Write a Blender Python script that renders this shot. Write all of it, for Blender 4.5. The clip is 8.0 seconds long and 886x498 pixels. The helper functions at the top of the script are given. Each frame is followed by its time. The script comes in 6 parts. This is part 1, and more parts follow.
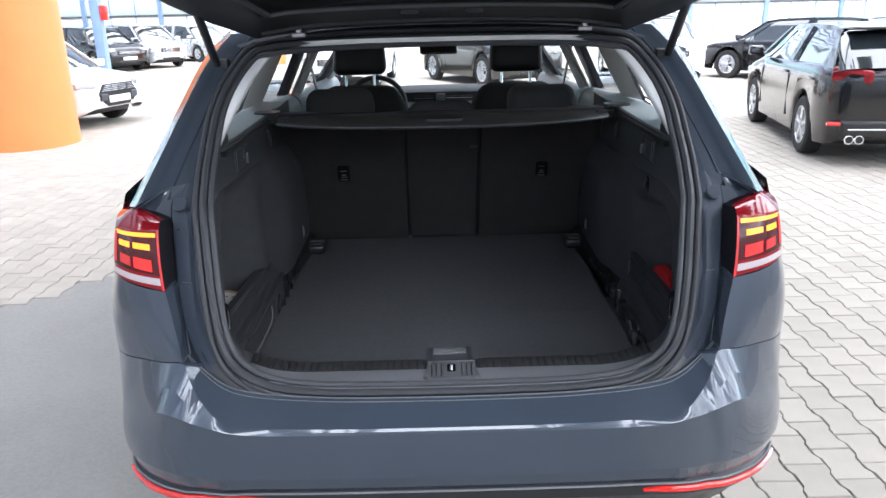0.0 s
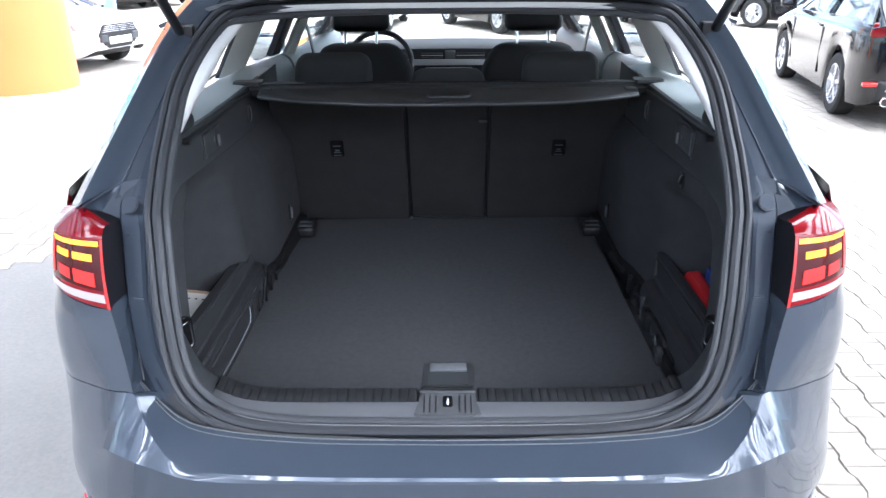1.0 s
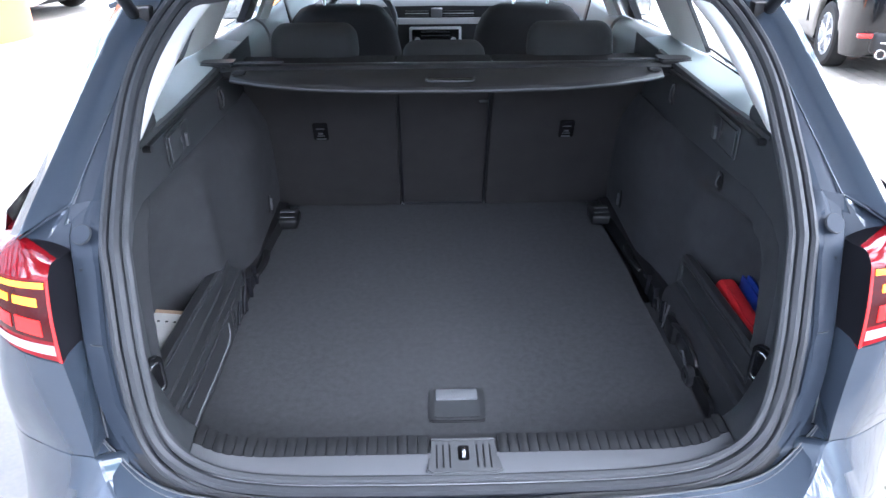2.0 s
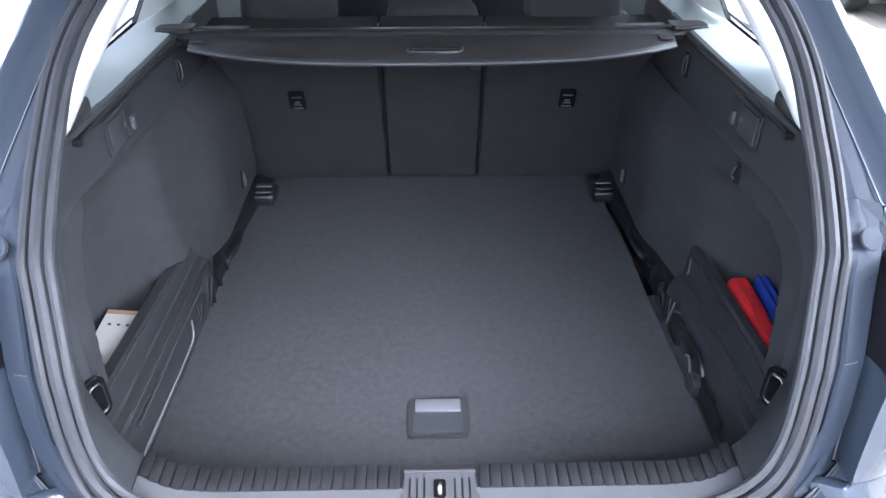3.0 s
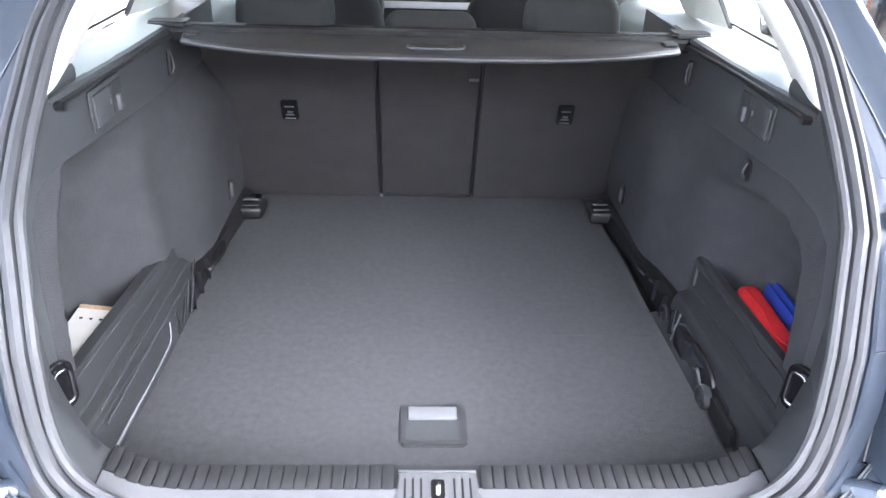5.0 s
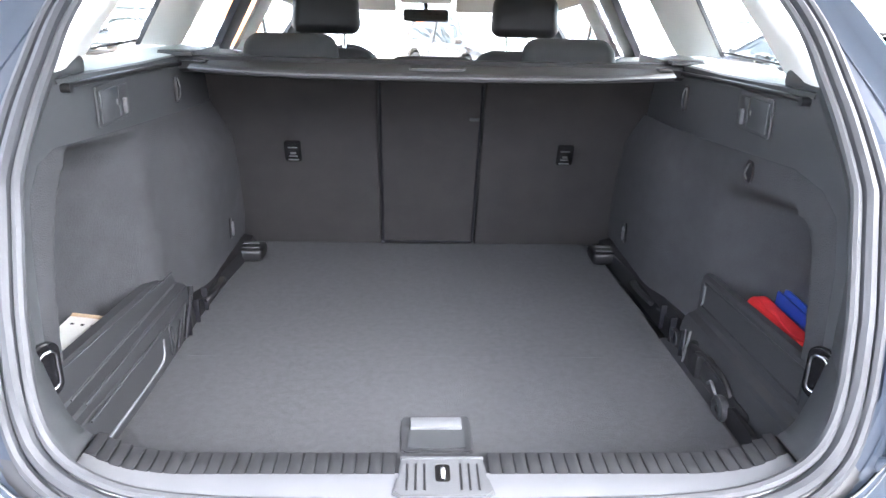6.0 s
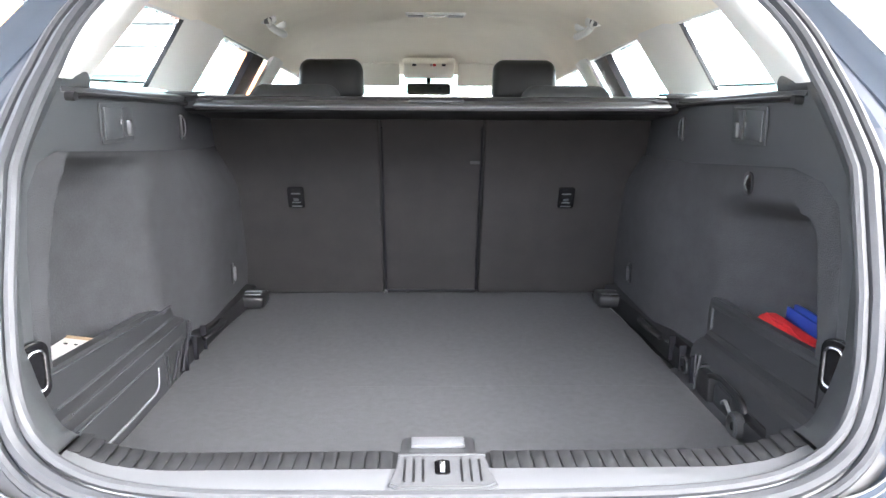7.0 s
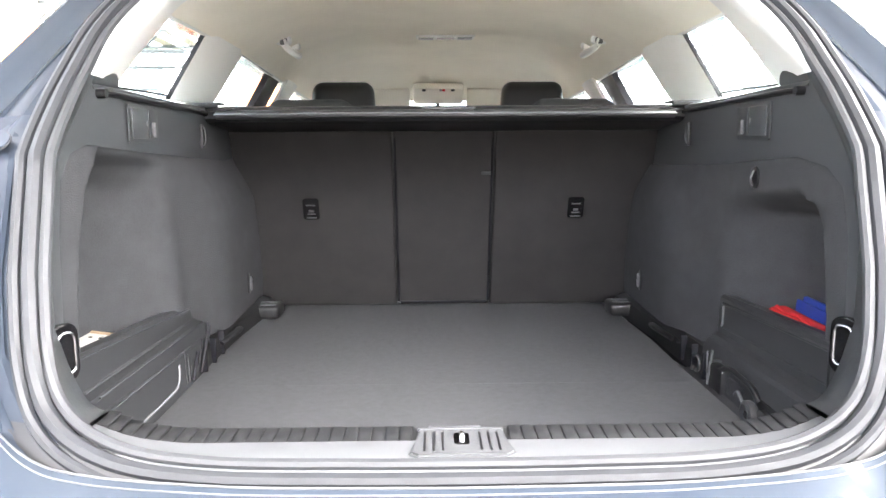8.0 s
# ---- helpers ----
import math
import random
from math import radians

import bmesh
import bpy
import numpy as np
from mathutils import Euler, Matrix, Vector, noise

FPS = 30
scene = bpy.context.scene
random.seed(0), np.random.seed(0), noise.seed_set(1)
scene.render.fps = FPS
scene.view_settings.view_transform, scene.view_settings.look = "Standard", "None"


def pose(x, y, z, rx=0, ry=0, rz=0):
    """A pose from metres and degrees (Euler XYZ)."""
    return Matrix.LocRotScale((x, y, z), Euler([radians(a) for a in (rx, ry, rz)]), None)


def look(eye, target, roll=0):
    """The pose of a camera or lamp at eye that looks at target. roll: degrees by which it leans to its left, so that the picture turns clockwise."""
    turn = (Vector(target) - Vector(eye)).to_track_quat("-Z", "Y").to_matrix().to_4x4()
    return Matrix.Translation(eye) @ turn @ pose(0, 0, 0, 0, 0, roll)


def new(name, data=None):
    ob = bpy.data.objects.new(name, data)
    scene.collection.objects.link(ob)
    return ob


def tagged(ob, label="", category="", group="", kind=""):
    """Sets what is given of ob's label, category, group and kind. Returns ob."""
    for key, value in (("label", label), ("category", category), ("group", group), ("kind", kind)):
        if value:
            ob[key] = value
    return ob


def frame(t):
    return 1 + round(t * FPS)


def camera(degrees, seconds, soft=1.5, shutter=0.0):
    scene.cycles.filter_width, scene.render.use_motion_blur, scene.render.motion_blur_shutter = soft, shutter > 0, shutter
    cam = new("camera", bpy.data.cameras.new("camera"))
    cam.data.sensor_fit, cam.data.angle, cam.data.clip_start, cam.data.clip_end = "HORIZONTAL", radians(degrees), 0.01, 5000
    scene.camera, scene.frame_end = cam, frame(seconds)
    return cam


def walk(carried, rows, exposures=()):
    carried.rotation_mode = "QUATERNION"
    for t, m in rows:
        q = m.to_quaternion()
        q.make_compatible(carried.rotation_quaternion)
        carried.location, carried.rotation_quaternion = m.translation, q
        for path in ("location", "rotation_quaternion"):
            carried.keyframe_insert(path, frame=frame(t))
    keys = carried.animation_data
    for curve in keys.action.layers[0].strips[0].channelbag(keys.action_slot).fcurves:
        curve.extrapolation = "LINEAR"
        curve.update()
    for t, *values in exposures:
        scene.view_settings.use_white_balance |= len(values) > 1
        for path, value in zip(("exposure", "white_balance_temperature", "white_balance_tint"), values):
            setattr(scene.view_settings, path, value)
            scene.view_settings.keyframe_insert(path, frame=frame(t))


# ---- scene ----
cam = camera(62.3, 8.0)
# The car stands nose-up by a few degrees; CAR takes its own axes (striker at 0, 0, 0.65) to the world, with the ground at z = 0.
CAR = pose(0, 0, 0.12, 2.5, 0, 0)
PATH = [
    (0, (-0.023, -1.740, 1.634), (-0.014, 0.136, 0.940), -1.35),
    (0.5, (0.017, -1.539, 1.650), (0.010, 0.307, 0.882), -0.8),
    (1, (0.009, -1.398, 1.672), (-0.013, 0.421, 0.840), -0.5),
    (1.5, (-0.044, -1.224, 1.687), (-0.034, 0.560, 0.781), -0.3),
    (2, (-0.066, -1.100, 1.716), (-0.022, 0.651, 0.750), -0.2),
    (2.2, (-0.056, -1.047, 1.724), (-0.003, 0.690, 0.730), 0.0),
    (3.5, (0.002, -0.810, 1.730), (0.014, 0.838, 0.597), 0.0),
    (4, (-0.006, -0.785, 1.705), (0.007, 0.865, 0.576), 0.5),
    (4.5, (-0.027, -0.822, 1.644), (0.034, 0.878, 0.593), 1.7),
    (4.7, (-0.041, -0.843, 1.616), (0.040, 0.877, 0.599), 2.0),
    (5.8, (-0.047, -0.947, 1.391), (0.035, 0.915, 0.666), 1.7),
    (6, (-0.045, -0.948, 1.347), (0.032, 0.935, 0.678), 1.4),
    (6.5, (-0.027, -0.964, 1.250), (0.039, 0.968, 0.735), 0.8),
    (7, (-0.026, -0.980, 1.179), (0.026, 0.976, 0.771), 0.3),
    (7.5, (-0.038, -1.001, 1.120), (0.009, 0.975, 0.813), 0.0),
    (8, (-0.041, -1.033, 1.097), (-0.010, 0.943, 0.793), -0.3),
]
walk(cam, [(t, CAR @ look(eye, target, roll)) for t, eye, target, roll in PATH],
     exposures=[(0.0, 1.98, 5850, 11), (0.5, 2.30, 5750, 11), (1.0, 2.66, 5650, 11), (1.5, 3.00, 5520, 12), (2.0, 3.28, 5450, 13), (3.5, 3.82, 5730, 15), (4.5, 4.35, 5980, 15), (6.0, 4.54, 6130, 14), (7.0, 4.60, 6420, 12), (8.0, 4.65, 6720, 12)])

# ---- world and light ----
world = bpy.data.worlds.new("world")
scene.world = world
world.use_nodes = True
wn, wl = world.node_tree.nodes, world.node_tree.links
sky = wn.new("ShaderNodeTexSky")
sky.sky_type, sky.sun_disc = "NISHITA", False
sky.sun_elevation, sky.sun_rotation = radians(60), radians(180)
sky.air_density, sky.dust_density, sky.ozone_density = 1.0, 2.0, 1.5
pale = wn.new("ShaderNodeHueSaturation")
pale.inputs["Saturation"].default_value = 0.45
wl.new(sky.outputs[0], pale.inputs["Color"])
wl.new(pale.outputs[0], wn["Background"].inputs[0])
wn["Background"].inputs[1].default_value = 0.15
sun = new("sun", bpy.data.lights.new("sun", "SUN"))
sun.data.energy, sun.data.angle, sun.data.color = 4.2, radians(120), (1.0, 0.97, 0.93)
sun.matrix_world = look((3.2, -1.2, 9), (0, 0, 0))

# ---- helpers of this scene ----
def V(*a):
    return Vector(a)


def lerp(a, b, t):
    return a + (b - a) * t


def smooth(a, b, x):
    t = min(1.0, max(0.0, (x - a) / (b - a)))
    return t * t * (3 - 2 * t)


def table(rows, x):
    """Linear lookup in rows of (x, value)."""
    if x <= rows[0][0]:
        return rows[0][1]
    for (a, va), (b, vb) in zip(rows, rows[1:]):
        if x <= b:
            return lerp(va, vb, (x - a) / (b - a))
    return rows[-1][1]


def curve(points, n=6, closed=False):
    """A Catmull-Rom curve through points, n steps a span."""
    P = [Vector(p) for p in points]
    out, m = [], len(P)
    for i in range(m if closed else m - 1):
        if closed:
            a, b, c, d = P[i - 1], P[i], P[(i + 1) % m], P[(i + 2) % m]
        else:
            a, b, c, d = P[max(i - 1, 0)], P[i], P[i + 1], P[min(i + 2, m - 1)]
        for k in range(n):
            t = k / n
            out.append(0.5 * ((2 * b) + (c - a) * t + (2 * a - 5 * b + 4 * c - d) * t * t + (3 * b - a - 3 * c + d) * t ** 3))
    if not closed:
        out.append(P[-1])
    return out


def grid(bm, rows, closed=False, flip=False):
    """Quads between rows of points."""
    vs = [[bm.verts.new(p) for p in r] for r in rows]
    n = len(vs[0])
    for a, b in zip(vs, vs[1:]):
        for i in range(n if closed else n - 1):
            q = (a[i], a[(i + 1) % n], b[(i + 1) % n], b[i])
            bm.faces.new(q[::-1] if flip else q)
    return vs


def box(bm, c, s, bev=0.0, m=None, seg=2):
    """A bevelled box with centre c and size s; m turns it."""
    made = bmesh.ops.create_cube(bm, size=1.0)["verts"]
    bmesh.ops.scale(bm, vec=s, verts=made)
    if bev:
        edges = list({e for v in made for e in v.link_edges})
        made = list({v for f in bmesh.ops.bevel(bm, geom=edges, offset=bev, segments=seg, profile=0.5, affect="EDGES")["faces"] for v in f.verts} | {v for v in made if v.is_valid})
    if m is not None:
        bmesh.ops.transform(bm, matrix=m, verts=made)
    bmesh.ops.translate(bm, vec=c, verts=made)
    return made


def rod(bm, a, b, r, seg=10, r2=None):
    """A closed cylinder or cone from a to b."""
    a, b = Vector(a), Vector(b)
    d = b - a
    m = Matrix.Translation((a + b) / 2) @ d.to_track_quat("Z", "Y").to_matrix().to_4x4()
    return bmesh.ops.create_cone(bm, cap_ends=True, segments=seg, radius1=r, radius2=r if r2 is None else r2, depth=d.length, matrix=m)["verts"]


def tube(bm, pts, r, seg=8, closed=False, flat=1.0, up=(0, 0, 1)):
    """A round bar along pts; flat squeezes it along its second axis."""
    pts = [Vector(p) for p in pts]
    n = len(pts)
    rings = []
    for i, p in enumerate(pts):
        a, b = (pts[i - 1], pts[(i + 1) % n]) if closed else (pts[max(i - 1, 0)], pts[min(i + 1, n - 1)])
        t = (b - a).normalized()
        u = t.cross(Vector(up))
        u = u.normalized() if u.length > 1e-4 else t.orthogonal().normalized()
        w = u.cross(t).normalized()
        rings.append([p + r * (math.cos(2 * math.pi * k / seg) * u + flat * math.sin(2 * math.pi * k / seg) * w) for k in range(seg)])
    if closed:
        rings.append(rings[0])
        vs = [[bm.verts.new(q) for q in ring] for ring in rings[:-1]]
        vs.append(vs[0])
        for x, y in zip(vs, vs[1:]):
            for k in range(seg):
                bm.faces.new((x[k], x[(k + 1) % seg], y[(k + 1) % seg], y[k]))
    else:
        vs = grid(bm, rings, closed=True)
        bm.faces.new(vs[0][::-1])
        bm.faces.new(vs[-1])


def thicken(bm, d):
    """Gives the sheet in bm a thickness d against its normals."""
    bmesh.ops.recalc_face_normals(bm, faces=bm.faces)
    bmesh.ops.solidify(bm, geom=list(bm.faces), thickness=d)


def prism(bm, outline, depth, m=None):
    """A flat outline of (x, y) made solid over depth along z, then turned by m."""
    lo = [bm.verts.new((x, y, 0)) for x, y in outline]
    hi = [bm.verts.new((x, y, depth)) for x, y in outline]
    n = len(lo)
    bm.faces.new(lo[::-1])
    bm.faces.new(hi)
    for i in range(n):
        bm.faces.new((lo[i], lo[(i + 1) % n], hi[(i + 1) % n], hi[i]))
    if m is not None:
        bmesh.ops.transform(bm, matrix=m, verts=lo + hi)
    return lo + hi


def rounded(w, h, r, n=5):
    """The outline of a rectangle w by h with round corners."""
    out = []
    for cx, cy, a0 in ((w / 2 - r, h / 2 - r, 0), (-w / 2 + r, h / 2 - r, 90), (-w / 2 + r, -h / 2 + r, 180), (w / 2 - r, -h / 2 + r, 270)):
        for k in range(n + 1):
            a = radians(a0 + 90 * k / n)
            out.append((cx + r * math.cos(a), cy + r * math.sin(a)))
    return out


def part(name, bm, material, parent=None, label="", sharp=35.0):
    """Links bm as one mesh object under parent, smooth but for edges sharper than sharp degrees."""
    bmesh.ops.recalc_face_normals(bm, faces=bm.faces)
    for f in bm.faces:
        f.smooth = True
    for e in bm.edges:
        if len(e.link_faces) == 2 and e.calc_face_angle(0) > radians(sharp):
            e.smooth = False
    me = bpy.data.meshes.new(name)
    bm.to_mesh(me)
    bm.free()
    me.materials.append(material)
    ob = new(name, me)
    if parent is not None:
        ob.parent = parent
    if label:
        ob["label"] = label
    return ob


def thing(name, m, label, category, group="", kind=""):
    ob = new(name)
    ob.matrix_basis = m
    return tagged(ob, label, category, group, kind)


# ---- materials ----
def mat(name, colour, rough=0.5, metal=0.0, vary=0.12, scale=8.0, grain=300.0, bump=0.1, coat=0.0, dist=0.002, tint=None):
    """A surface with two scales of variation: clouds of size 1/scale and grain of size 1/grain metres."""
    m = bpy.data.materials.new(name)
    m.use_nodes = True
    n, l = m.node_tree.nodes, m.node_tree.links
    p = n["Principled BSDF"]
    co = n.new("ShaderNodeTexCoord")
    a, b = n.new("ShaderNodeTexNoise"), n.new("ShaderNodeTexNoise")
    a.inputs["Scale"].default_value, a.inputs["Detail"].default_value = scale, 4
    b.inputs["Scale"].default_value, b.inputs["Detail"].default_value = grain, 2
    for t in (a, b):
        l.new(co.outputs["Object"], t.inputs["Vector"])
    mix = n.new("ShaderNodeMath")
    mix.operation = "MULTIPLY_ADD"
    l.new(a.outputs[0], mix.inputs[0])
    mix.inputs[1].default_value = 0.6
    sc = n.new("ShaderNodeMath")
    sc.operation = "MULTIPLY"
    l.new(b.outputs[0], sc.inputs[0])
    sc.inputs[1].default_value = 0.4
    l.new(sc.outputs[0], mix.inputs[2])
    ramp = n.new("ShaderNodeValToRGB")
    c = Vector(colour)
    t = Vector(tint) if tint else c
    ramp.color_ramp.elements[0].position, ramp.color_ramp.elements[1].position = 0.3, 0.7
    ramp.color_ramp.elements[0].color = (*(c * (1 - vary)), 1)
    ramp.color_ramp.elements[1].color = (*(t * (1 + vary)), 1)
    l.new(mix.outputs[0], ramp.inputs[0])
    l.new(ramp.outputs[0], p.inputs["Base Color"])
    rr = n.new("ShaderNodeMapRange")
    rr.inputs["To Min"].default_value, rr.inputs["To Max"].default_value = max(0.0, rough - 0.06), min(1.0, rough + 0.06)
    l.new(a.outputs[0], rr.inputs["Value"])
    l.new(rr.outputs[0], p.inputs["Roughness"])
    p.inputs["Metallic"].default_value = metal
    p.inputs["Coat Weight"].default_value = coat
    p.inputs["Coat Roughness"].default_value = 0.04
    if bump:
        bp = n.new("ShaderNodeBump")
        bp.inputs["Strength"].default_value, bp.inputs["Distance"].default_value = bump, dist
        l.new(b.outputs[0], bp.inputs["Height"])
        l.new(bp.outputs[0], p.inputs["Normal"])
    return m


def glow(name, colour, strength, base=(0.3, 0.02, 0.02)):
    m = mat(name, base, 0.15, vary=0.05, bump=0)
    p = m.node_tree.nodes["Principled BSDF"]
    p.inputs["Emission Color"].default_value = (*colour, 1)
    p.inputs["Emission Strength"].default_value = strength
    return m


def glass(name, colour=(0.9, 0.95, 0.93), rough=0.0):
    m = bpy.data.materials.new(name)
    m.use_nodes = True
    n, l = m.node_tree.nodes, m.node_tree.links
    n.remove(n["Principled BSDF"])
    tr, gl, mx, fr = n.new("ShaderNodeBsdfTransparent"), n.new("ShaderNodeBsdfGlossy"), n.new("ShaderNodeMixShader"), n.new("ShaderNodeLayerWeight")
    tr.inputs[0].default_value = (*colour, 1)
    gl.inputs["Roughness"].default_value = rough
    fr.inputs[0].default_value = 0.5
    pw, ad = n.new("ShaderNodeMath"), n.new("ShaderNodeMath")
    pw.operation, ad.operation = "POWER", "MULTIPLY_ADD"
    pw.inputs[1].default_value = 5.0
    ad.inputs[1].default_value, ad.inputs[2].default_value = 0.5, 0.05
    l.new(fr.outputs["Facing"], pw.inputs[0])
    l.new(pw.outputs[0], ad.inputs[0])
    l.new(ad.outputs[0], mx.inputs[0])
    l.new(tr.outputs[0], mx.inputs[1])
    l.new(gl.outputs[0], mx.inputs[2])
    l.new(mx.outputs[0], n["Material Output"].inputs[0])
    return m


PAINT = mat("blue_grey_paint", (0.047, 0.060, 0.080), 0.22, 0.2, vary=0.04, scale=3, grain=900, bump=0.015, coat=1.0)
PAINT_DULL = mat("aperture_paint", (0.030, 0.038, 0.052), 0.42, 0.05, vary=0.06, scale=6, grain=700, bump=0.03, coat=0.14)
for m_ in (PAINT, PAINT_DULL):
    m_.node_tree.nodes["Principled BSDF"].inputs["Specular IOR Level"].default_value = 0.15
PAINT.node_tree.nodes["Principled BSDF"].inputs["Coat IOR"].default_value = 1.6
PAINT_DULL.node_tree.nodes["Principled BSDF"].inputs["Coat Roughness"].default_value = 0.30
SEAL = mat("rubber_seal", (0.032, 0.034, 0.038), 0.52, vary=0.15, scale=20, grain=500, bump=0.12)
TRIM = mat("grey_plastic", (0.054, 0.057, 0.060), 0.46, vary=0.10, scale=10, grain=900, bump=0.25, dist=0.001)
FELT = mat("grey_felt", (0.039, 0.040, 0.043), 0.95, vary=0.27, scale=21, grain=330, bump=0.5, dist=0.002)
CARPET = mat("charcoal_carpet", (0.050, 0.0515, 0.0545), 0.97, vary=0.26, scale=60, grain=420, bump=0.6, dist=0.002)
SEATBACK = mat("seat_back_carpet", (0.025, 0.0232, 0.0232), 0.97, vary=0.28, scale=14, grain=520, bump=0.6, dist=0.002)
DASH = mat("dashboard_plastic", (0.020, 0.021, 0.022), 0.80, vary=0.1, scale=8, grain=600, bump=0.1)
BLACK = mat("black_plastic", (0.014, 0.014, 0.015), 0.36, vary=0.15, scale=12, grain=700, bump=0.15, dist=0.001)
GLOSS_BLACK = mat("gloss_black", (0.008, 0.008, 0.009), 0.12, vary=0.05, bump=0, coat=0.6)
SEATCLOTH = mat("seat_cloth", (0.026, 0.026, 0.028), 0.9, vary=0.2, scale=10, grain=600, bump=0.4)
LEATHER = mat("black_leatherette", (0.016, 0.016, 0.017), 0.42, vary=0.12, scale=20, grain=500, bump=0.2)
# seat cloth lightened for the headrests: sky sheen put into the colour
SKYLIT_HEADCLOTH = mat("skylit_headrest_cloth", (0.048, 0.050, 0.050), 0.85, vary=0.15, scale=14, grain=600, bump=0.3)
BLIND = mat("cover_fabric", (0.034, 0.034, 0.035), 0.40, vary=0.12, scale=14, grain=800, bump=0.25, dist=0.001)
HEADLINER = mat("beige_headliner", (0.86, 0.815, 0.71), 0.95, vary=0.05, scale=6, grain=700, bump=0.2)
# door plastic paled: the light through the windows is in its colour
LIT_DOORGREY = mat("window_lit_door_plastic", (0.30, 0.31, 0.31), 0.5, vary=0.05, scale=6, grain=900, bump=0.1)
LEDGE = mat("grey_ledge_plastic", (0.42, 0.47, 0.47), 0.5, vary=0.05, scale=6, grain=900, bump=0.1)
PILLAR = mat("pale_pillar_trim", (0.76, 0.76, 0.735), 0.6, vary=0.04, scale=6, grain=900, bump=0.1)
BARRIER = mat("tray_plastic", (0.033, 0.034, 0.036), 0.36, vary=0.12, scale=12, grain=700, bump=0.15, dist=0.001)
EDGEGREY = mat("light_grey_edge", (0.105, 0.108, 0.112), 0.36, vary=0.15, scale=25, grain=700, bump=0.1, dist=0.001)
HANDLEGREY = mat("dark_grey_handle", (0.040, 0.041, 0.044), 0.45, vary=0.1, scale=20, grain=800, bump=0.15, dist=0.001)
RIBGREY = mat("ribbed_sill_plastic", (0.020, 0.0205, 0.022), 0.50, vary=0.12, scale=20, grain=800, bump=0.2, dist=0.001)
SILVER = mat("silver_trim", (0.60, 0.61, 0.62), 0.35, 0.1, vary=0.05, scale=10, grain=600, bump=0.03)
LOCKGREY = mat("lock_cover_plastic", (0.082, 0.084, 0.088), 0.42, vary=0.06, scale=12, grain=900, bump=0.15)
DARKCHROME = mat("dark_chrome", (0.30, 0.30, 0.31), 0.22, 1.0, vary=0.1, bump=0)
SILLSTRIP = mat("sill_edge_strip", (0.125, 0.128, 0.135), 0.45, vary=0.06, scale=12, grain=900, bump=0.08)
LIPGREY = mat("grey_rubber_lip", (0.046, 0.048, 0.052), 0.55, vary=0.12, scale=20, grain=500, bump=0.1)
SILLTRIM = mat("satin_sill_trim", (0.17, 0.175, 0.185), 0.38, 0.1, vary=0.06, scale=12, grain=900, bump=0.08)
CHROME = mat("chrome", (0.75, 0.76, 0.78), 0.14, 1.0, vary=0.05, bump=0)
STEEL = mat("steel", (0.45, 0.45, 0.47), 0.32, 1.0, vary=0.1, bump=0.02)
WALLBLACK = mat("matt_black_plastic", (0.012, 0.012, 0.015), 0.5, vary=0.15, scale=12, grain=700, bump=0.1, dist=0.001)
WALLBLACK.node_tree.nodes["Principled BSDF"].inputs["Specular IOR Level"].default_value = 0.15
LAMP_RED = mat("red_lamp_glass", (0.20, 0.003, 0.007), 0.10, vary=0.15, scale=30, bump=0, coat=0.4)
LAMP_RED.node_tree.nodes["Principled BSDF"].inputs["Specular IOR Level"].default_value = 0.3
LAMP_DARK = mat("smoked_lamp_glass", (0.055, 0.002, 0.003), 0.10, vary=0.2, scale=40, bump=0, coat=0.35)
LAMP_DARK.node_tree.nodes["Principled BSDF"].inputs["Specular IOR Level"].default_value = 0.3
LAMP_WHITE = mat("frosted_lamp_strip", (0.46, 0.40, 0.40), 0.2, vary=0.05, bump=0.05, coat=1.0)
AMBER_LIT = glow("lit_amber_segment", (1.0, 0.20, 0.005), 0.55, (0.9, 0.35, 0.03))
RED_LIT = glow("lit_red_segment", (1.0, 0.02, 0.012), 0.26, (0.5, 0.02, 0.02))
RED_DIM = glow("dim_red_segment", (1.0, 0.05, 0.04), 0.07, (0.4, 0.03, 0.03))
REFLECTOR = mat("red_reflector", (0.62, 0.02, 0.015), 0.15, vary=0.1, scale=60, bump=0.05, coat=1.0)
GLASS = glass("clear_glass")
TINTED = glass("tinted_glass", (0.90, 0.95, 0.94))
PRIVACY = glass("privacy_glass", (0.55, 0.60, 0.59))
WHITE_CARD = mat("white_card", (0.74, 0.73, 0.70), 0.7, vary=0.05, scale=15, grain=300, bump=0.08)
KRAFT = mat("kraft_card", (0.42, 0.30, 0.19), 0.8, vary=0.12, scale=15, grain=200, bump=0.1)
PRINT = mat("black_print", (0.03, 0.03, 0.03), 0.8, bump=0)
RED_CLOTH = mat("red_fabric", (0.62, 0.02, 0.025), 0.75, vary=0.15, scale=25, grain=700, bump=0.4)
BLUE_CLOTH = mat("blue_plastic", (0.022, 0.06, 0.33), 0.4, vary=0.1, scale=25, bump=0.05)
# ---- the car: an estate with its tailgate open ----
car = thing("estate_car", CAR, "blue-grey estate car with its tailgate open and an empty boot", "car")

# Rear opening: y of its plane over z, and its right half outline (x, z).
PLANE = [(0.30, -0.14), (0.60, -0.112), (0.66, -0.09), (0.75, -0.05), (0.90, 0.0), (1.07, 0.09), (1.20, 0.24), (1.45, 0.545), (1.60, 0.72)]
HALF = [(0.0, 0.635), (0.16, 0.636), (0.35, 0.641), (0.48, 0.662), (0.57, 0.715), (0.62, 0.80), (0.637, 0.90), (0.657, 1.05), (0.666, 1.12), (0.668, 1.20),
        (0.648, 1.30), (0.59, 1.41), (0.52, 1.448), (0.30, 1.462), (0.0, 1.466)]


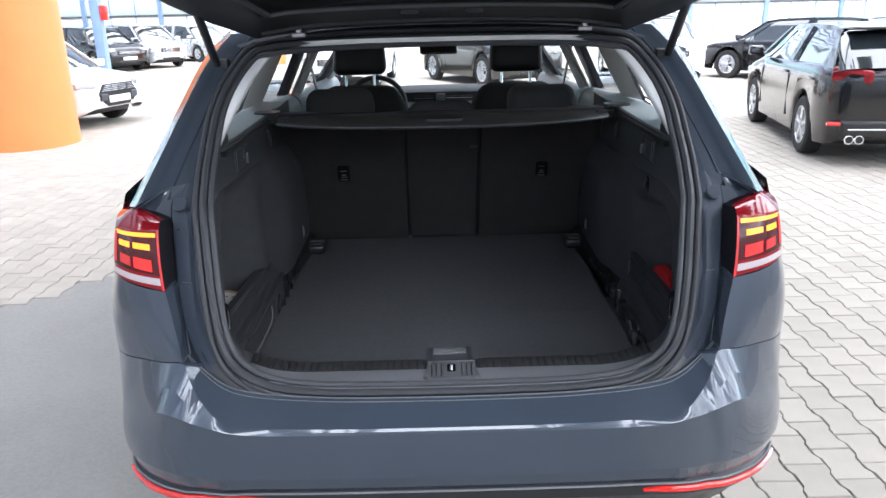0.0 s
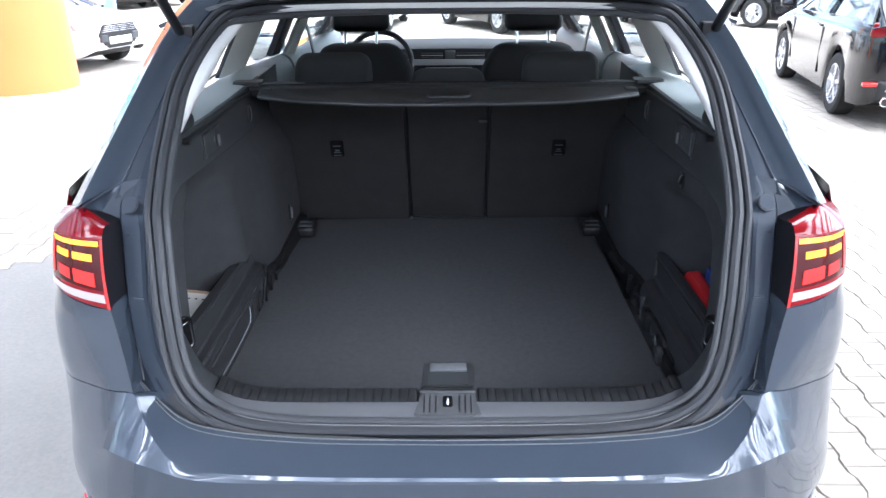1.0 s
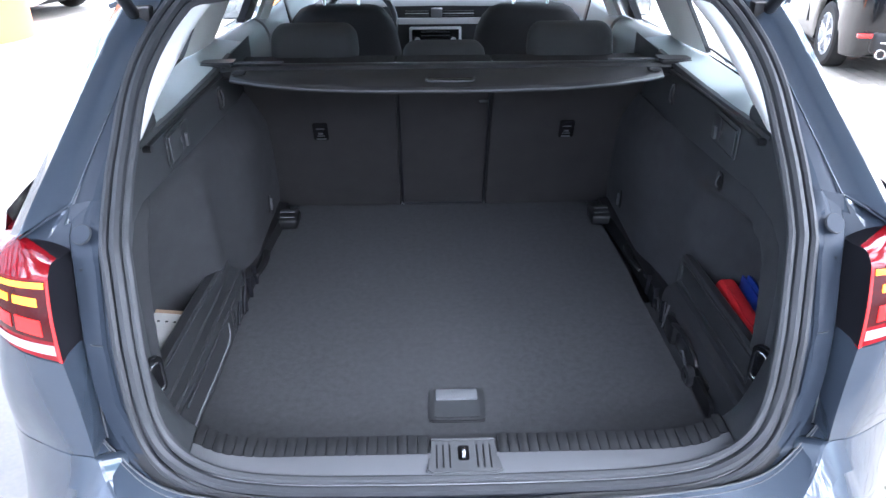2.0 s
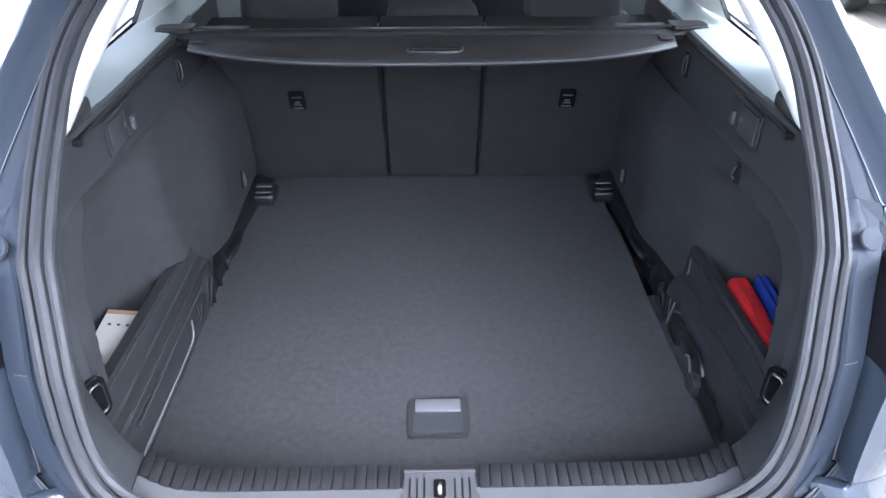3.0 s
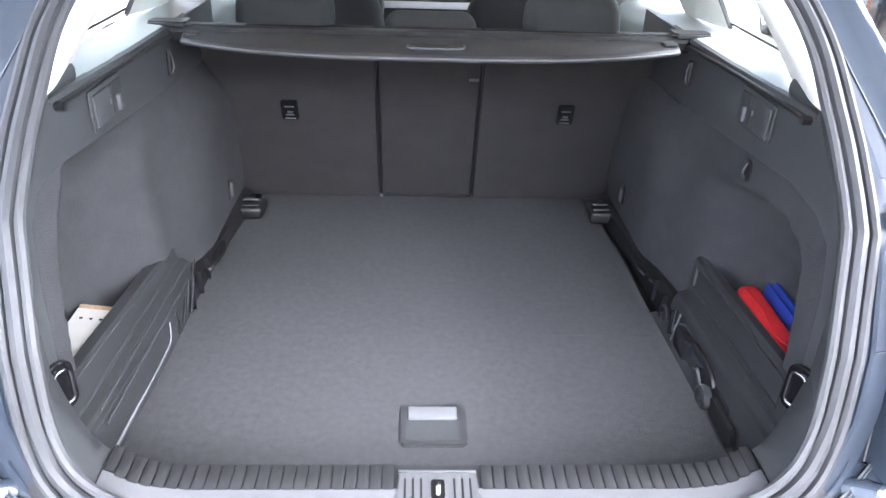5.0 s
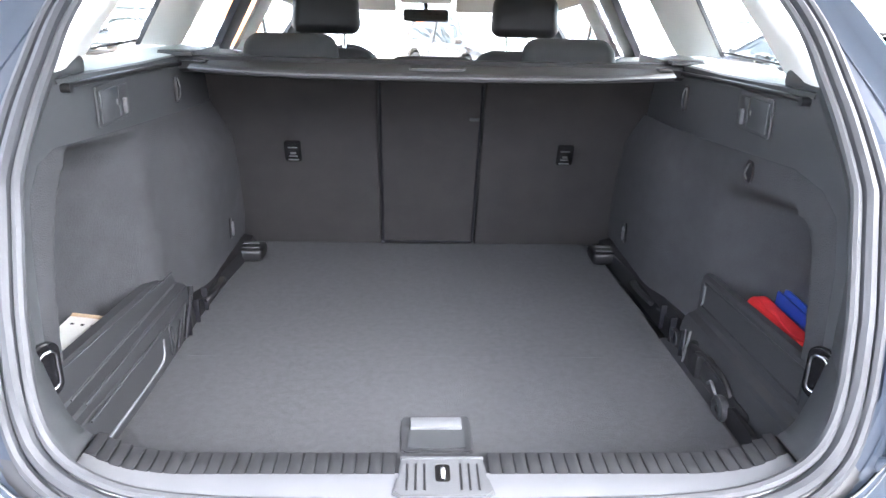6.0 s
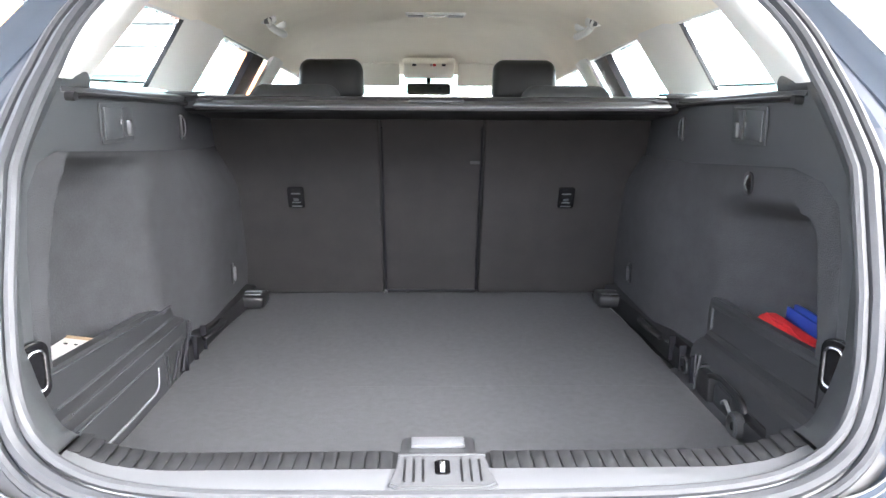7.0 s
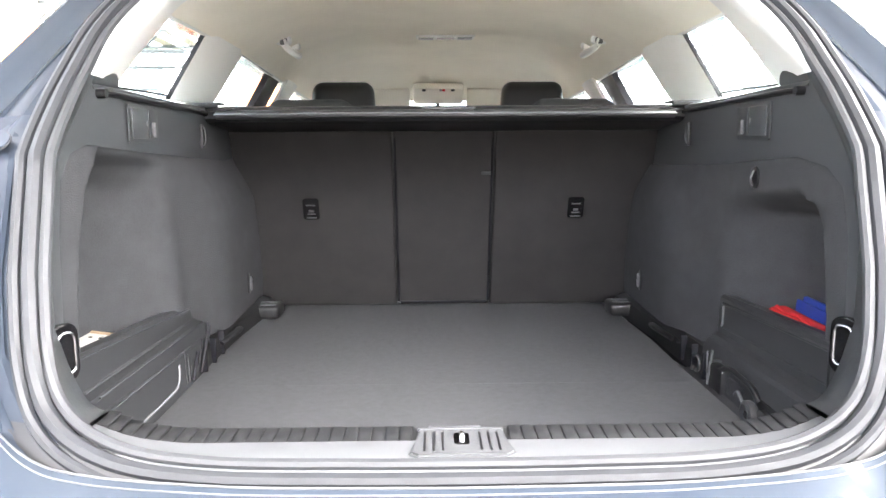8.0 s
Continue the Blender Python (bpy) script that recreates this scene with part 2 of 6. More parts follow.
def opening(off=0.0, dy=0.0, inset=0.0):
    """The opening's outline as a closed loop in space, moved outwards by off and forwards by dy; inset narrows its flanks."""
    right = [V(x, z, 0) for x, z in HALF]
    loop = right + [V(-p.x, p.y, 0) for p in right[-2:0:-1]]
    pts = curve(loop, 5, closed=True)
    out = []
    n = len(pts)
    for i, p in enumerate(pts):
        t = (pts[(i + 1) % n] - pts[i - 1]).normalized()
        q = p + V(t.y, -t.x, 0) * (off - inset * smooth(0.68, 0.84, p.y) * smooth(1.36, 1.18, p.y))
        out.append(V(q.x, table(PLANE, q.y) + dy, q.y))
    return out


# Weatherstrip: two rubber lips round the opening.
seal = bmesh.new()
tube(seal, opening(0.0, 0.002, 0.022), 0.0118, 8, True)
strip = part("weatherstrip", seal, SEAL, car, "ribbed grey rubber seal round the boot opening")
lip = bmesh.new()
tube(lip, opening(0.020, -0.002, 0.022), 0.0085, 8, True)
part("outer_lip", lip, SEAL, strip)
lip = bmesh.new()
tube(lip, opening(-0.018, 0.008, 0.022), 0.0085, 8, True)
part("inner_lip", lip, LIPGREY, strip, "satin grey inner lip")

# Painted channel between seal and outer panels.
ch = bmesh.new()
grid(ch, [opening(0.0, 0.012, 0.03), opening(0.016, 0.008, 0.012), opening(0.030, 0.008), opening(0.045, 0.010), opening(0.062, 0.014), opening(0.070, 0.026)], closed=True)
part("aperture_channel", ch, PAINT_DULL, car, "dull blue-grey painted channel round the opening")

# Bumper: stations from the middle round the corner to the side: the crease (upper edge of the bright facet, then the joint
# with the quarter panel), the foot of the facet, and the widest outline under it.
STATIONS = [
    ((0.0, -0.203, 0.598), (0.0, -0.209, 0.585), (0.0, -0.214)),
    ((0.25, -0.201, 0.598), (0.25, -0.208, 0.585), (0.25, -0.213)),
    ((0.42, -0.196, 0.600), (0.42, -0.206, 0.586), (0.42, -0.210)),
    ((0.50, -0.190, 0.602), (0.505, -0.203, 0.588), (0.50, -0.206)),
    ((0.552, -0.184, 0.606), (0.56, -0.198, 0.593), (0.57, -0.200)),
    ((0.588, -0.174, 0.620), (0.60, -0.190, 0.600), (0.62, -0.190)),
    ((0.612, -0.161, 0.640), (0.635, -0.179, 0.604), (0.665, -0.175)),
    ((0.640, -0.136, 0.664), (0.663, -0.178, 0.617), (0.700, -0.166)),
    ((0.664, -0.110, 0.697), (0.694, -0.164, 0.620), (0.738, -0.149)),
    ((0.680, -0.092, 0.730), (0.730, -0.145, 0.620), (0.782, -0.124)),
    ((0.735, -0.074, 0.726), (0.783, -0.100, 0.604), (0.842, -0.080)),
    ((0.805, -0.034, 0.717), (0.855, -0.032, 0.584), (0.902, -0.012)),
    ((0.877, 0.020, 0.705), (0.912, 0.04, 0.574), (0.936, 0.062)),
    ((0.924, 0.10, 0.70), (0.940, 0.13, 0.568), (0.952, 0.16)),
    ((0.946, 0.3, 0.70), (0.952, 0.3, 0.56), (0.957, 0.3)),
    ((0.948, 0.8, 0.70), (0.954, 0.8, 0.56), (0.958, 0.8))]
# Inner edge of the bumper's shelf under the seal, station by station as far as the corner.
SHELF = [(0.0, -0.138, 0.644), (0.25, -0.136, 0.646), (0.38, -0.131, 0.651), (0.45, -0.126, 0.655), (0.50, -0.120, 0.659),
         (0.55, -0.110, 0.665), (0.59, -0.098, 0.679), (0.625, -0.080, 0.697), (0.657, -0.060, 0.715), (0.683, -0.042, 0.731)]


def mirrored(points):
    """Points from the middle to the right, carried on to the left."""
    return [V(-p.x, p.y, p.z) for p in points[:0:-1]] + list(points)


crease = curve([s[0] for s in STATIONS], 8)
feet = curve([s[1] for s in STATIONS], 8)
outs = curve([(*s[2], 0.46) for s in STATIONS], 8)
rows = []
for c, f, o in zip(mirrored(crease), mirrored(feet), mirrored(outs)):
    into = V(0 if abs(o.x) < 0.6 else -math.copysign(0.04, o.x), 0.04, 0)
    ring = [c + into + V(0, 0, -0.02), c + 0.1 * into + V(0, 0, 0.001), c, lerp(c, f, 0.5) - 0.03 * into, f]
    for t, w in ((0.16, 0.10), (0.45, 0.30), (0.8, 0.60), (1.0, 0.85), (0.98, 1.0)):
        ring.append(V(lerp(f.x, o.x, t), lerp(f.y, o.y, t), lerp(f.z - 0.002, 0.46, w)))
    ring += [o + 0.25 * into + V(0, 0, -0.035), o + 0.5 * into + V(0, 0, -0.052)]
    low = 0.035 * smooth(0.45, 0.92, abs(o.x))
    for q, k in ((-4, 0.3), (-3, 0.6), (-2, 1.0), (-1, 1.0)):
        ring[q].z -= k * low
    rows.append(ring)
bm = bmesh.new()
grid(bm, rows)
bumper = part("bumper", bm, PAINT, car, "glossy blue-grey painted rear bumper", 12)
bm = bmesh.new()
rows = []
for a, b in zip(mirrored(curve(SHELF, 8)), mirrored(crease[:73])):
    d = b - a
    rows.append([a + V(0, 0.02, -0.03), a + V(0, 0.004, -0.004)] + [a + k * d for k in (0, 0.2, 0.4, 0.6, 0.8, 1.0)])
grid(bm, rows)
part("bumper_shelf", bm, PAINT, bumper, "sloping painted shelf of the bumper", 25)
# light grey beads: the glint on the shelf's edges put into colour
for k, r_ in ((0.0, 0.0017), (0.115, 0.0012)):
    bm = bmesh.new()
    tube(bm, [a + k * (b - a) + V(0, -0.001, 0.001 if k == 0 else 0) for a, b in zip(mirrored(curve(SHELF, 8)), mirrored(crease[:73]))], r_, 6)
    part("shelf_edge", bm, EDGEGREY, bumper)
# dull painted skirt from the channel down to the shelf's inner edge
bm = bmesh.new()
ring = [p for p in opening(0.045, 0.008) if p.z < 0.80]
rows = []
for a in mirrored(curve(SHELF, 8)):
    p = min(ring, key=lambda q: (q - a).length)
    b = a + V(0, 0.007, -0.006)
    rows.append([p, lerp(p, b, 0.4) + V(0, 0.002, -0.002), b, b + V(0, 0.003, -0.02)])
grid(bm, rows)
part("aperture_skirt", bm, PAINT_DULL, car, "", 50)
bm = bmesh.new()
grid(bm, [[V(-0.66, -0.03, 0.75), V(-0.57, -0.075, 0.69), V(-0.4, -0.10, 0.640), V(0, -0.112, 0.615), V(0.4, -0.10, 0.640), V(0.57, -0.075, 0.69), V(0.66, -0.03, 0.75)],
          [V(-0.67, -0.05, 0.70), V(-0.57, -0.10, 0.65), V(-0.4, -0.125, 0.61), V(0, -0.135, 0.59), V(0.4, -0.125, 0.61), V(0.57, -0.10, 0.65), V(0.67, -0.05, 0.70)]])
part("gap_filler", bm, BLACK, bumper)


def bumper_line(a, z, k0=0, k1=121, drop=0.0):
    """A line along the widest outline, a metres inside it, at height z, from step k0 to k1; drop lowers it round the corner."""
    out = []
    for k in range(k0, min(k1, len(outs))):
        o = outs[k]
        t = outs[min(k + 1, len(outs) - 1)] - outs[max(k - 1, 0)]
        n = V(t.y, -t.x, 0).normalized()
        out.append(V(o.x - n.x * a, o.y - n.y * a, z - drop * smooth(0.45, 0.92, o.x)))
    return out


bm = bmesh.new()
grid(bm, list(zip(*[mirrored(bumper_line(a, z, drop=0.035)) for a, z in ((0.03, 0.414), (0.012, 0.402), (0.008, 0.378), (0.02, 0.362), (0.05, 0.33), (0.09, 0.27), (0.2, 0.24))])))
part("valance", bm, BLACK, bumper, "matt black lower valance")
bm = bmesh.new()
tube(bm, mirrored(bumper_line(0.010, 0.409, 0, 92, 0.035)), 0.0026, 6)
part("trim_line", bm, SILLTRIM, bumper, "thin satin trim line")
for sx in (-1, 1):
    bm = bmesh.new()
    k0, k1 = 22, 92
    lines = [bumper_line(a, 0.394 + z, k0, k1, 0.040) for a, z in ((0.03, -0.010), (0.007, -0.010), (0.002, -0.005), (0.002, 0.005), (0.007, 0.009), (0.03, 0.009))]
    rows = []
    for k, ring in enumerate(zip(*lines)):
        mid = sum((p.z for p in ring), 0.0) / len(ring)
        h = min(1, 0.25 + k / 10) * min(1, 0.1 + (k1 - k0 - 1 - k) / 14)
        rows.append([V(sx * p.x, p.y, mid + (p.z - mid) * h) for p in ring])
    grid(bm, rows)
    part("reflector", bm, REFLECTOR, bumper, "long slim red reflector")

# Quarter panels, flanges, rear pillars.
EDGE = [(0.723, 0.6815, -0.030), (0.82, 0.695, 0.003), (0.908, 0.707, 0.036), (0.98, 0.714, 0.075), (1.042, 0.719, 0.110), (1.054, 0.735, 0.117), (1.066, 0.727, 0.121), (1.09, 0.714, 0.130), (1.115, 0.703, 0.147), (1.134, 0.694, 0.163)]


def edge_at(z):
    """The outer edge of the flange beside the lamp at height z."""
    return V(table([(r[0], r[1]) for r in EDGE], z), table([(r[0], r[2]) for r in EDGE], z), z)


def side_drop(y):
    """How far the waistline has come down at y."""
    return table([(1.3, 0.0), (1.6, 0.02), (2.2, 0.06), (3.4, 0.125), (4.2, 0.22)], y)


for sx in (-1, 1):
    side = lambda p: V(sx * p[0], p[1], p[2])
    # quarter panel from the bumper's joint up to the lamp, with its return towards the opening
    joint = [p + V(0, 0, 0.003) for p in crease[72:]]
    n = len(joint)
    hi = curve([(0.716, -0.040, 0.909), (0.768, -0.026, 0.913), (0.822, 0.002, 0.920), (0.868, 0.046, 0.928), (0.905, 0.14, 0.930), (0.930, 0.3, 0.93), (0.937, 0.8, 0.93)], 8)
    waist = curve([(0.697, -0.064, 0.82), (0.757, -0.052, 0.82), (0.826, -0.016, 0.82), (0.890, 0.038, 0.82), (0.928, 0.13, 0.82), (0.942, 0.3, 0.82), (0.946, 0.8, 0.82)], 8)
    rows = []
    for k in range(9):
        v = k / 8
        row = []
        for i in range(n):
            a, b, c = joint[i], waist[i * 48 // (n - 1)], hi[i * 48 // (n - 1)]
            p = a * ((1 - v) * (1 - 2 * v)) + b * (4 * v * (1 - v)) + c * (v * (2 * v - 1))
            row.append(p)
        e = edge_at(lerp(0.728, 0.908, v))
        first = row[0]
        row = [e + V(0, 0.012, 0), e, lerp(e, first, 0.5), lerp(e, first, 0.94) + V(0, 0.001, 0)] + row
        rows.append([side(p) for p in row])
    rows.append([p + V(0, 0.03, 0.004) for p in rows[-1]])
    bm = bmesh.new()
    grid(bm, rows)
    part("quarter_panel", bm, PAINT, car, "", 40)
    # side skin ahead of the lamp
    bm = bmesh.new()
    ys_ = (0.20, 0.3, 0.5, 0.9, 1.6, 2.6, 3.4, 4.2)
    rows = [[V(sx * 0.92, y, 0.24) for y in ys_], [V(sx * 0.950, y, 0.5) for y in ys_]]
    for z in (0.88, 0.95, 1.0, 1.04, 1.075, 1.10):
        rows.append([V(sx * (table([(0.2, 0.905), (0.4, 0.930), (0.9, 0.942), (4.2, 0.91)], y) - 0.35 * max(0, z - 1.02)), y, z - (z - 0.5) / 0.6 * side_drop(y)) for y in ys_])
    grid(bm, rows)
    part("side_panel", bm, PAINT, car)
    # rear pillar skin: from the gutter's ridge over a crease round to the side glass
    bm = bmesh.new()
    rows = []
    for z in (1.085, 1.10, 1.115, 1.13, 1.16, 1.20, 1.26, 1.32, 1.38, 1.43, 1.465, 1.49):
        xi = table([(1.05, 0.750), (1.127, 0.731), (1.20, 0.706), (1.28, 0.678), (1.34, 0.660), (1.41, 0.634), (1.49, 0.57)], z)
        xo = table([(1.08, 0.848), (1.14, 0.826), (1.20, 0.803), (1.33, 0.757), (1.40, 0.733), (1.45, 0.705), (1.49, 0.665)], z)
        row = []
        for u, dx, dy in ((0, -0.010, 0.03), (0, 0, 0.006), (0.04, 0, 0.008), (0.35, 0, -0.010), (0.60, 0, -0.028), (0.66, 0, -0.028), (0.70, 0, -0.016), (0.92, 0, 0.012), (1, 0, 0.04), (1, 0.006, 0.08), (1, 0.004, 0.12)):
            # the skin's lower end climbs from the outer side to the inner one
            zz = max(z, table([(0, 1.127), (0.35, 1.112), (0.66, 1.094), (1, 1.084)], u) + 0.02 * (z - 1.085))
            row.append(V(sx * (lerp(xi, xo, u) + dx), table(PLANE, zz) + dy, zz))
        rows.append(row)
    grid(bm, rows)
    part("rear_pillar", bm, PAINT, car, "glossy dark blue rear pillar", 50)
    # dark gutter between the channel and the pillar's ridge
    bm = bmesh.new()
    rows = []
    for z in (1.10, 1.13, 1.16, 1.20, 1.26, 1.32, 1.38, 1.43, 1.465, 1.49):
        xa = table([(1.10, 0.690), (1.131, 0.692), (1.18, 0.686), (1.27, 0.655), (1.37, 0.615), (1.44, 0.57), (1.49, 0.52)], z)
        xb = table([(1.05, 0.750), (1.127, 0.731), (1.20, 0.706), (1.28, 0.678), (1.34, 0.660), (1.41, 0.634), (1.49, 0.57)], z)
        y = table(PLANE, z)
        rows.append([V(sx * (xa - 0.012), y + 0.004, z), V(sx * xa, y + 0.003, z), V(sx * (xa + 0.003), y + 0.016, z), V(sx * lerp(xa, xb, 0.5), y + 0.024, z), V(sx * (xb - 0.004), y + 0.014, z), V(sx * (xb + 0.001), y + 0.004, z)])
    grid(bm, rows)
    part("gutter", bm, PAINT, car, "painted rain gutter beside the seal", 40)
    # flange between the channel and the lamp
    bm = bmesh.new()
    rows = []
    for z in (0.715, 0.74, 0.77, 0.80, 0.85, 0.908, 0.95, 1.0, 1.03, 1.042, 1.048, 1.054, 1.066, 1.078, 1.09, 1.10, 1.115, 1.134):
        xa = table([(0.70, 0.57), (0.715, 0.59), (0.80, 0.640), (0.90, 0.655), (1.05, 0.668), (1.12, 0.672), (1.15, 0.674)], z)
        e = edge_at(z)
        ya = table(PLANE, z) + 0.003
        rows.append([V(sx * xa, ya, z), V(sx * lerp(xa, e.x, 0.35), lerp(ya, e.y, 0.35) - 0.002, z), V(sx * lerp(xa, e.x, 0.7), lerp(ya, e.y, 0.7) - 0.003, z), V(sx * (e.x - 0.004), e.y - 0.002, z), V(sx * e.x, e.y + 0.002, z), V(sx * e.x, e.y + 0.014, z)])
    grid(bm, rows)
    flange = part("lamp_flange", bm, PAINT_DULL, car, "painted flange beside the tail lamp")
    bm = bmesh.new()
    tube(bm, [side(edge_at(z) + V(-0.001, -0.002, 0)) for z in (0.726, 0.77, 0.82, 0.86, 0.908, 0.95, 0.98, 1.01, 1.036)], 0.0014, 6)
    part("seam_bead", bm, EDGEGREY, flange)
    bm = bmesh.new()
    tube(bm, [side(edge_at(0.908) + V(-0.001, -0.002, 0)), side((0.685, 0.013, 0.910)), side((0.664, 0.008, 0.911))], 0.0012, 6)
    part("seam_bead", bm, EDGEGREY, flange)
    # plug in the flange and small screw below it
    M = pose(sx * 0.699, 0.1085, 1.090, 46, 0, sx * 8)
    bm = bmesh.new()
    prism(bm, [(0.018 * math.cos(a * math.pi / 12), 0.018 * math.sin(a * math.pi / 12)) for a in range(24)], 0.006, M)
    plug = part("rubber_plug", bm, PAINT_DULL, car, "round rubber plug in the painted flange")
    bm = bmesh.new()
    tube(bm, [M @ V(0.0188 * math.cos(a * math.pi / 12), 0.0188 * math.sin(a * math.pi / 12), 0.0035) for a in range(24)], 0.0014, 6, True)
    part("plug_rim", bm, SEAL, plug)
    bm = bmesh.new()
    rod(bm, (sx * 0.703, 0.10, 1.030), (sx * 0.703, 0.080, 1.032), 0.0032, 10)
    part("screw", bm, BLACK, car)
    # foot of the pillar: a lit ramp beside the flange, then a dark fold up to the pillar skin
    bm = bmesh.new()
    grid(bm, [[side(p) for p in row] for row in (
        [(0.733, 0.122, 1.052), (0.752, 0.124, 1.062), (0.772, 0.122, 1.072)],
        [(0.716, 0.141, 1.092), (0.738, 0.138, 1.097), (0.752, 0.140, 1.100)],
        [(0.692, 0.168, 1.134), (0.714, 0.160, 1.131), (0.731, 0.158, 1.129)])])
    foot_ob = part("pillar_foot", bm, PAINT_DULL, car, "painted foot of the rear pillar above the lamp")
    bm = bmesh.new()
    grid(bm, [[side(p) for p in row] for row in (
        [(0.772, 0.122, 1.072), (0.79, 0.118, 1.079), (0.812, 0.112, 1.084)],
        [(0.752, 0.140, 1.100), (0.772, 0.146, 1.098), (0.806, 0.128, 1.092)],
        [(0.731, 0.158, 1.129), (0.758, 0.155, 1.119), (0.800, 0.140, 1.100)])])
    part("foot_fold", bm, PAINT, foot_ob)
    bm = bmesh.new()
    tube(bm, curve([side((0.812, 0.106, 1.086)), side((0.79, 0.118, 1.098)), side((0.762, 0.134, 1.114)), side((0.732, 0.152, 1.128))], 5), 0.0024, 8)
    part("foot_crease", bm, PAINT_DULL, foot_ob)

# Tail lamps.
LAMP = [V(0.716, -0.038, 0.910), V(0.870, 0.050, 0.930), V(0.728, 0.012, 1.055), V(0.857, 0.074, 1.052)]


def lamp_point(u, v, sx, d=0.0):
    """u from the inner (0) to the outer edge (1), v from the bottom to the shoulder, d metres proud."""
    ib, ob, it, ot = LAMP
    p = lerp(lerp(ib, ob, u), lerp(it, ot, u), v)
    bulge = 0.020 * math.sin(math.pi * min(1, max(0, u)) * 0.92) + 0.004 * math.sin(math.pi * v)
    p = p + V(0.45, -0.88, 0.1) * (bulge + d)
    p.x *= sx
    return p


def lamp_patch(u0, u1, v0, v1, sx, d, material, name, parent, label="", n=8, skew=0.0):
    """A thin lens on the lamp's face; skew lifts its outer end."""
    bm = bmesh.new()
    rows = [[lamp_point(lerp(u0, u1, i / n), lerp(v0, v1, j / 4) + skew * i / n, sx, d) for i in range(n + 1)] for j in range(5)]
    grid(bm, rows)
    thicken(bm, 0.0015)
    return part(name, bm, material, parent, label)


for sx in (-1, 1):
    top = [V(sx * lerp(0.732, 0.815, u), lerp(0.044, 0.104, u), lerp(1.069, 1.087, u)) for u in [i / 10 for i in range(11)]]
    bm = bmesh.new()
    rows = []
    for j in range(9):
        r = [lamp_point(i / 10, j / 8, sx) for i in range(11)]
        e = r[-1]
        rows.append(r + [e + V(sx * 0.018, 0.045, 0), e + V(sx * 0.034, 0.10, 0), e + V(sx * 0.046, 0.17, 0)])
    shoulder = rows[-1]
    for k in (0.15, 0.6, 1.0):
        r = [lerp(a, b, k) + V(0, 0, 0.004 * math.sin(math.pi * k)) for a, b in zip(shoulder, top)]
        rows.append(r + [lerp(shoulder[11 + q], r[-1] + V(sx * 0.012 * (q + 1), 0.05 * (q + 1), 0), k) for q in range(3)])
    rows.insert(0, [p + V(0, 0.06, 0.004) for p in rows[0]])
    rows.append([p + V(0, 0.02, -0.002) for p in rows[-1]])
    grid(bm, rows)
    lamp = part("tail_lamp", bm, LAMP_RED, car, "red tail lamp with lit amber segments and a white strip", 30)
    # black wall between the lamp and the flange, and the black filler above the lamp
    bm = bmesh.new()
    rows = []
    for j in range(9):
        e = lamp_point(0, j / 8, sx)
        f = edge_at(lerp(0.908, 1.040, j / 8))
        rows.append([e + V(sx * 0.002, 0.003, 0), lerp(e, V(sx * f.x, f.y + 0.004, f.z), 0.5) + V(sx * 0.004, 0.004, 0), V(sx * f.x, f.y + 0.004, f.z)])
    rows.append([top[0] + V(0, 0.002, 0), V(sx * 0.730, 0.085, 1.060), V(sx * 0.735, 0.119, 1.053)])
    grid(bm, rows)
    part("lamp_wall", bm, WALLBLACK, lamp, "black plastic wall beside the lamp")
    bm = bmesh.new()
    back = [V(sx * x, y, z) for x, y, z in ((0.734, 0.124, 1.053), (0.753, 0.126, 1.063), (0.773, 0.124, 1.073), (0.794, 0.118, 1.080), (0.818, 0.112, 1.086))]
    near = [lerp(top[0], top[10], k / 4) + V(0, 0.004, -0.002) for k in range(5)]
    grid(bm, [near, [lerp(a, b, 0.5) + V(0, 0, -0.006) for a, b in zip(near, back)], back])
    part("lamp_shelf", bm, WALLBLACK, lamp, "black filler above the lamp")
    lamp_patch(0.04, 0.965, 0.25, 0.97, sx, 0.0010, LAMP_DARK, "smoked_lens", lamp)
    lamp_patch(0.04, 0.985, 0.085, 0.205, sx, 0.003, LAMP_WHITE, "white_strip", lamp, "frosted white strip", skew=-0.03)
    lamp_patch(0.05, 0.93, 0.885, 0.955, sx, 0.003, AMBER_LIT, "amber_segment", lamp, "lit amber bar")
    lamp_patch(0.15, 0.45, 0.665, 0.765, sx, 0.003, AMBER_LIT, "amber_segment", lamp, "lit amber bar", skew=0.01)
    lamp_patch(0.53, 0.80, 0.675, 0.775, sx, 0.003, AMBER_LIT, "amber_segment", lamp, "lit amber bar", skew=0.01)
    lamp_patch(0.14, 0.45, 0.30, 0.50, sx, 0.003, RED_LIT, "red_segment", lamp, "lit red block", skew=0.02)
    lamp_patch(0.52, 0.76, 0.33, 0.51, sx, 0.003, RED_DIM, "red_segment", lamp, "dim red block", skew=0.02)
    lamp_patch(0.88, 0.955, 0.32, 0.93, sx, 0.003, RED_DIM, "red_segment", lamp, "pale red edge bar")
    lamp_patch(0.0, 0.035, 0.0, 0.98, sx, 0.0015, RED_DIM, "edge_bar", lamp)

# Sill: ribbed plate, satin edge strip, lock cover.
def sill_z(x):
    return 0.660 + 0.028 * smooth(0.38, 0.60, abs(x)) + 0.012 * smooth(0.55, 0.62, abs(x))


def sill_y(x):
    return 0.0 + 0.06 * smooth(0.46, 0.62, abs(x))


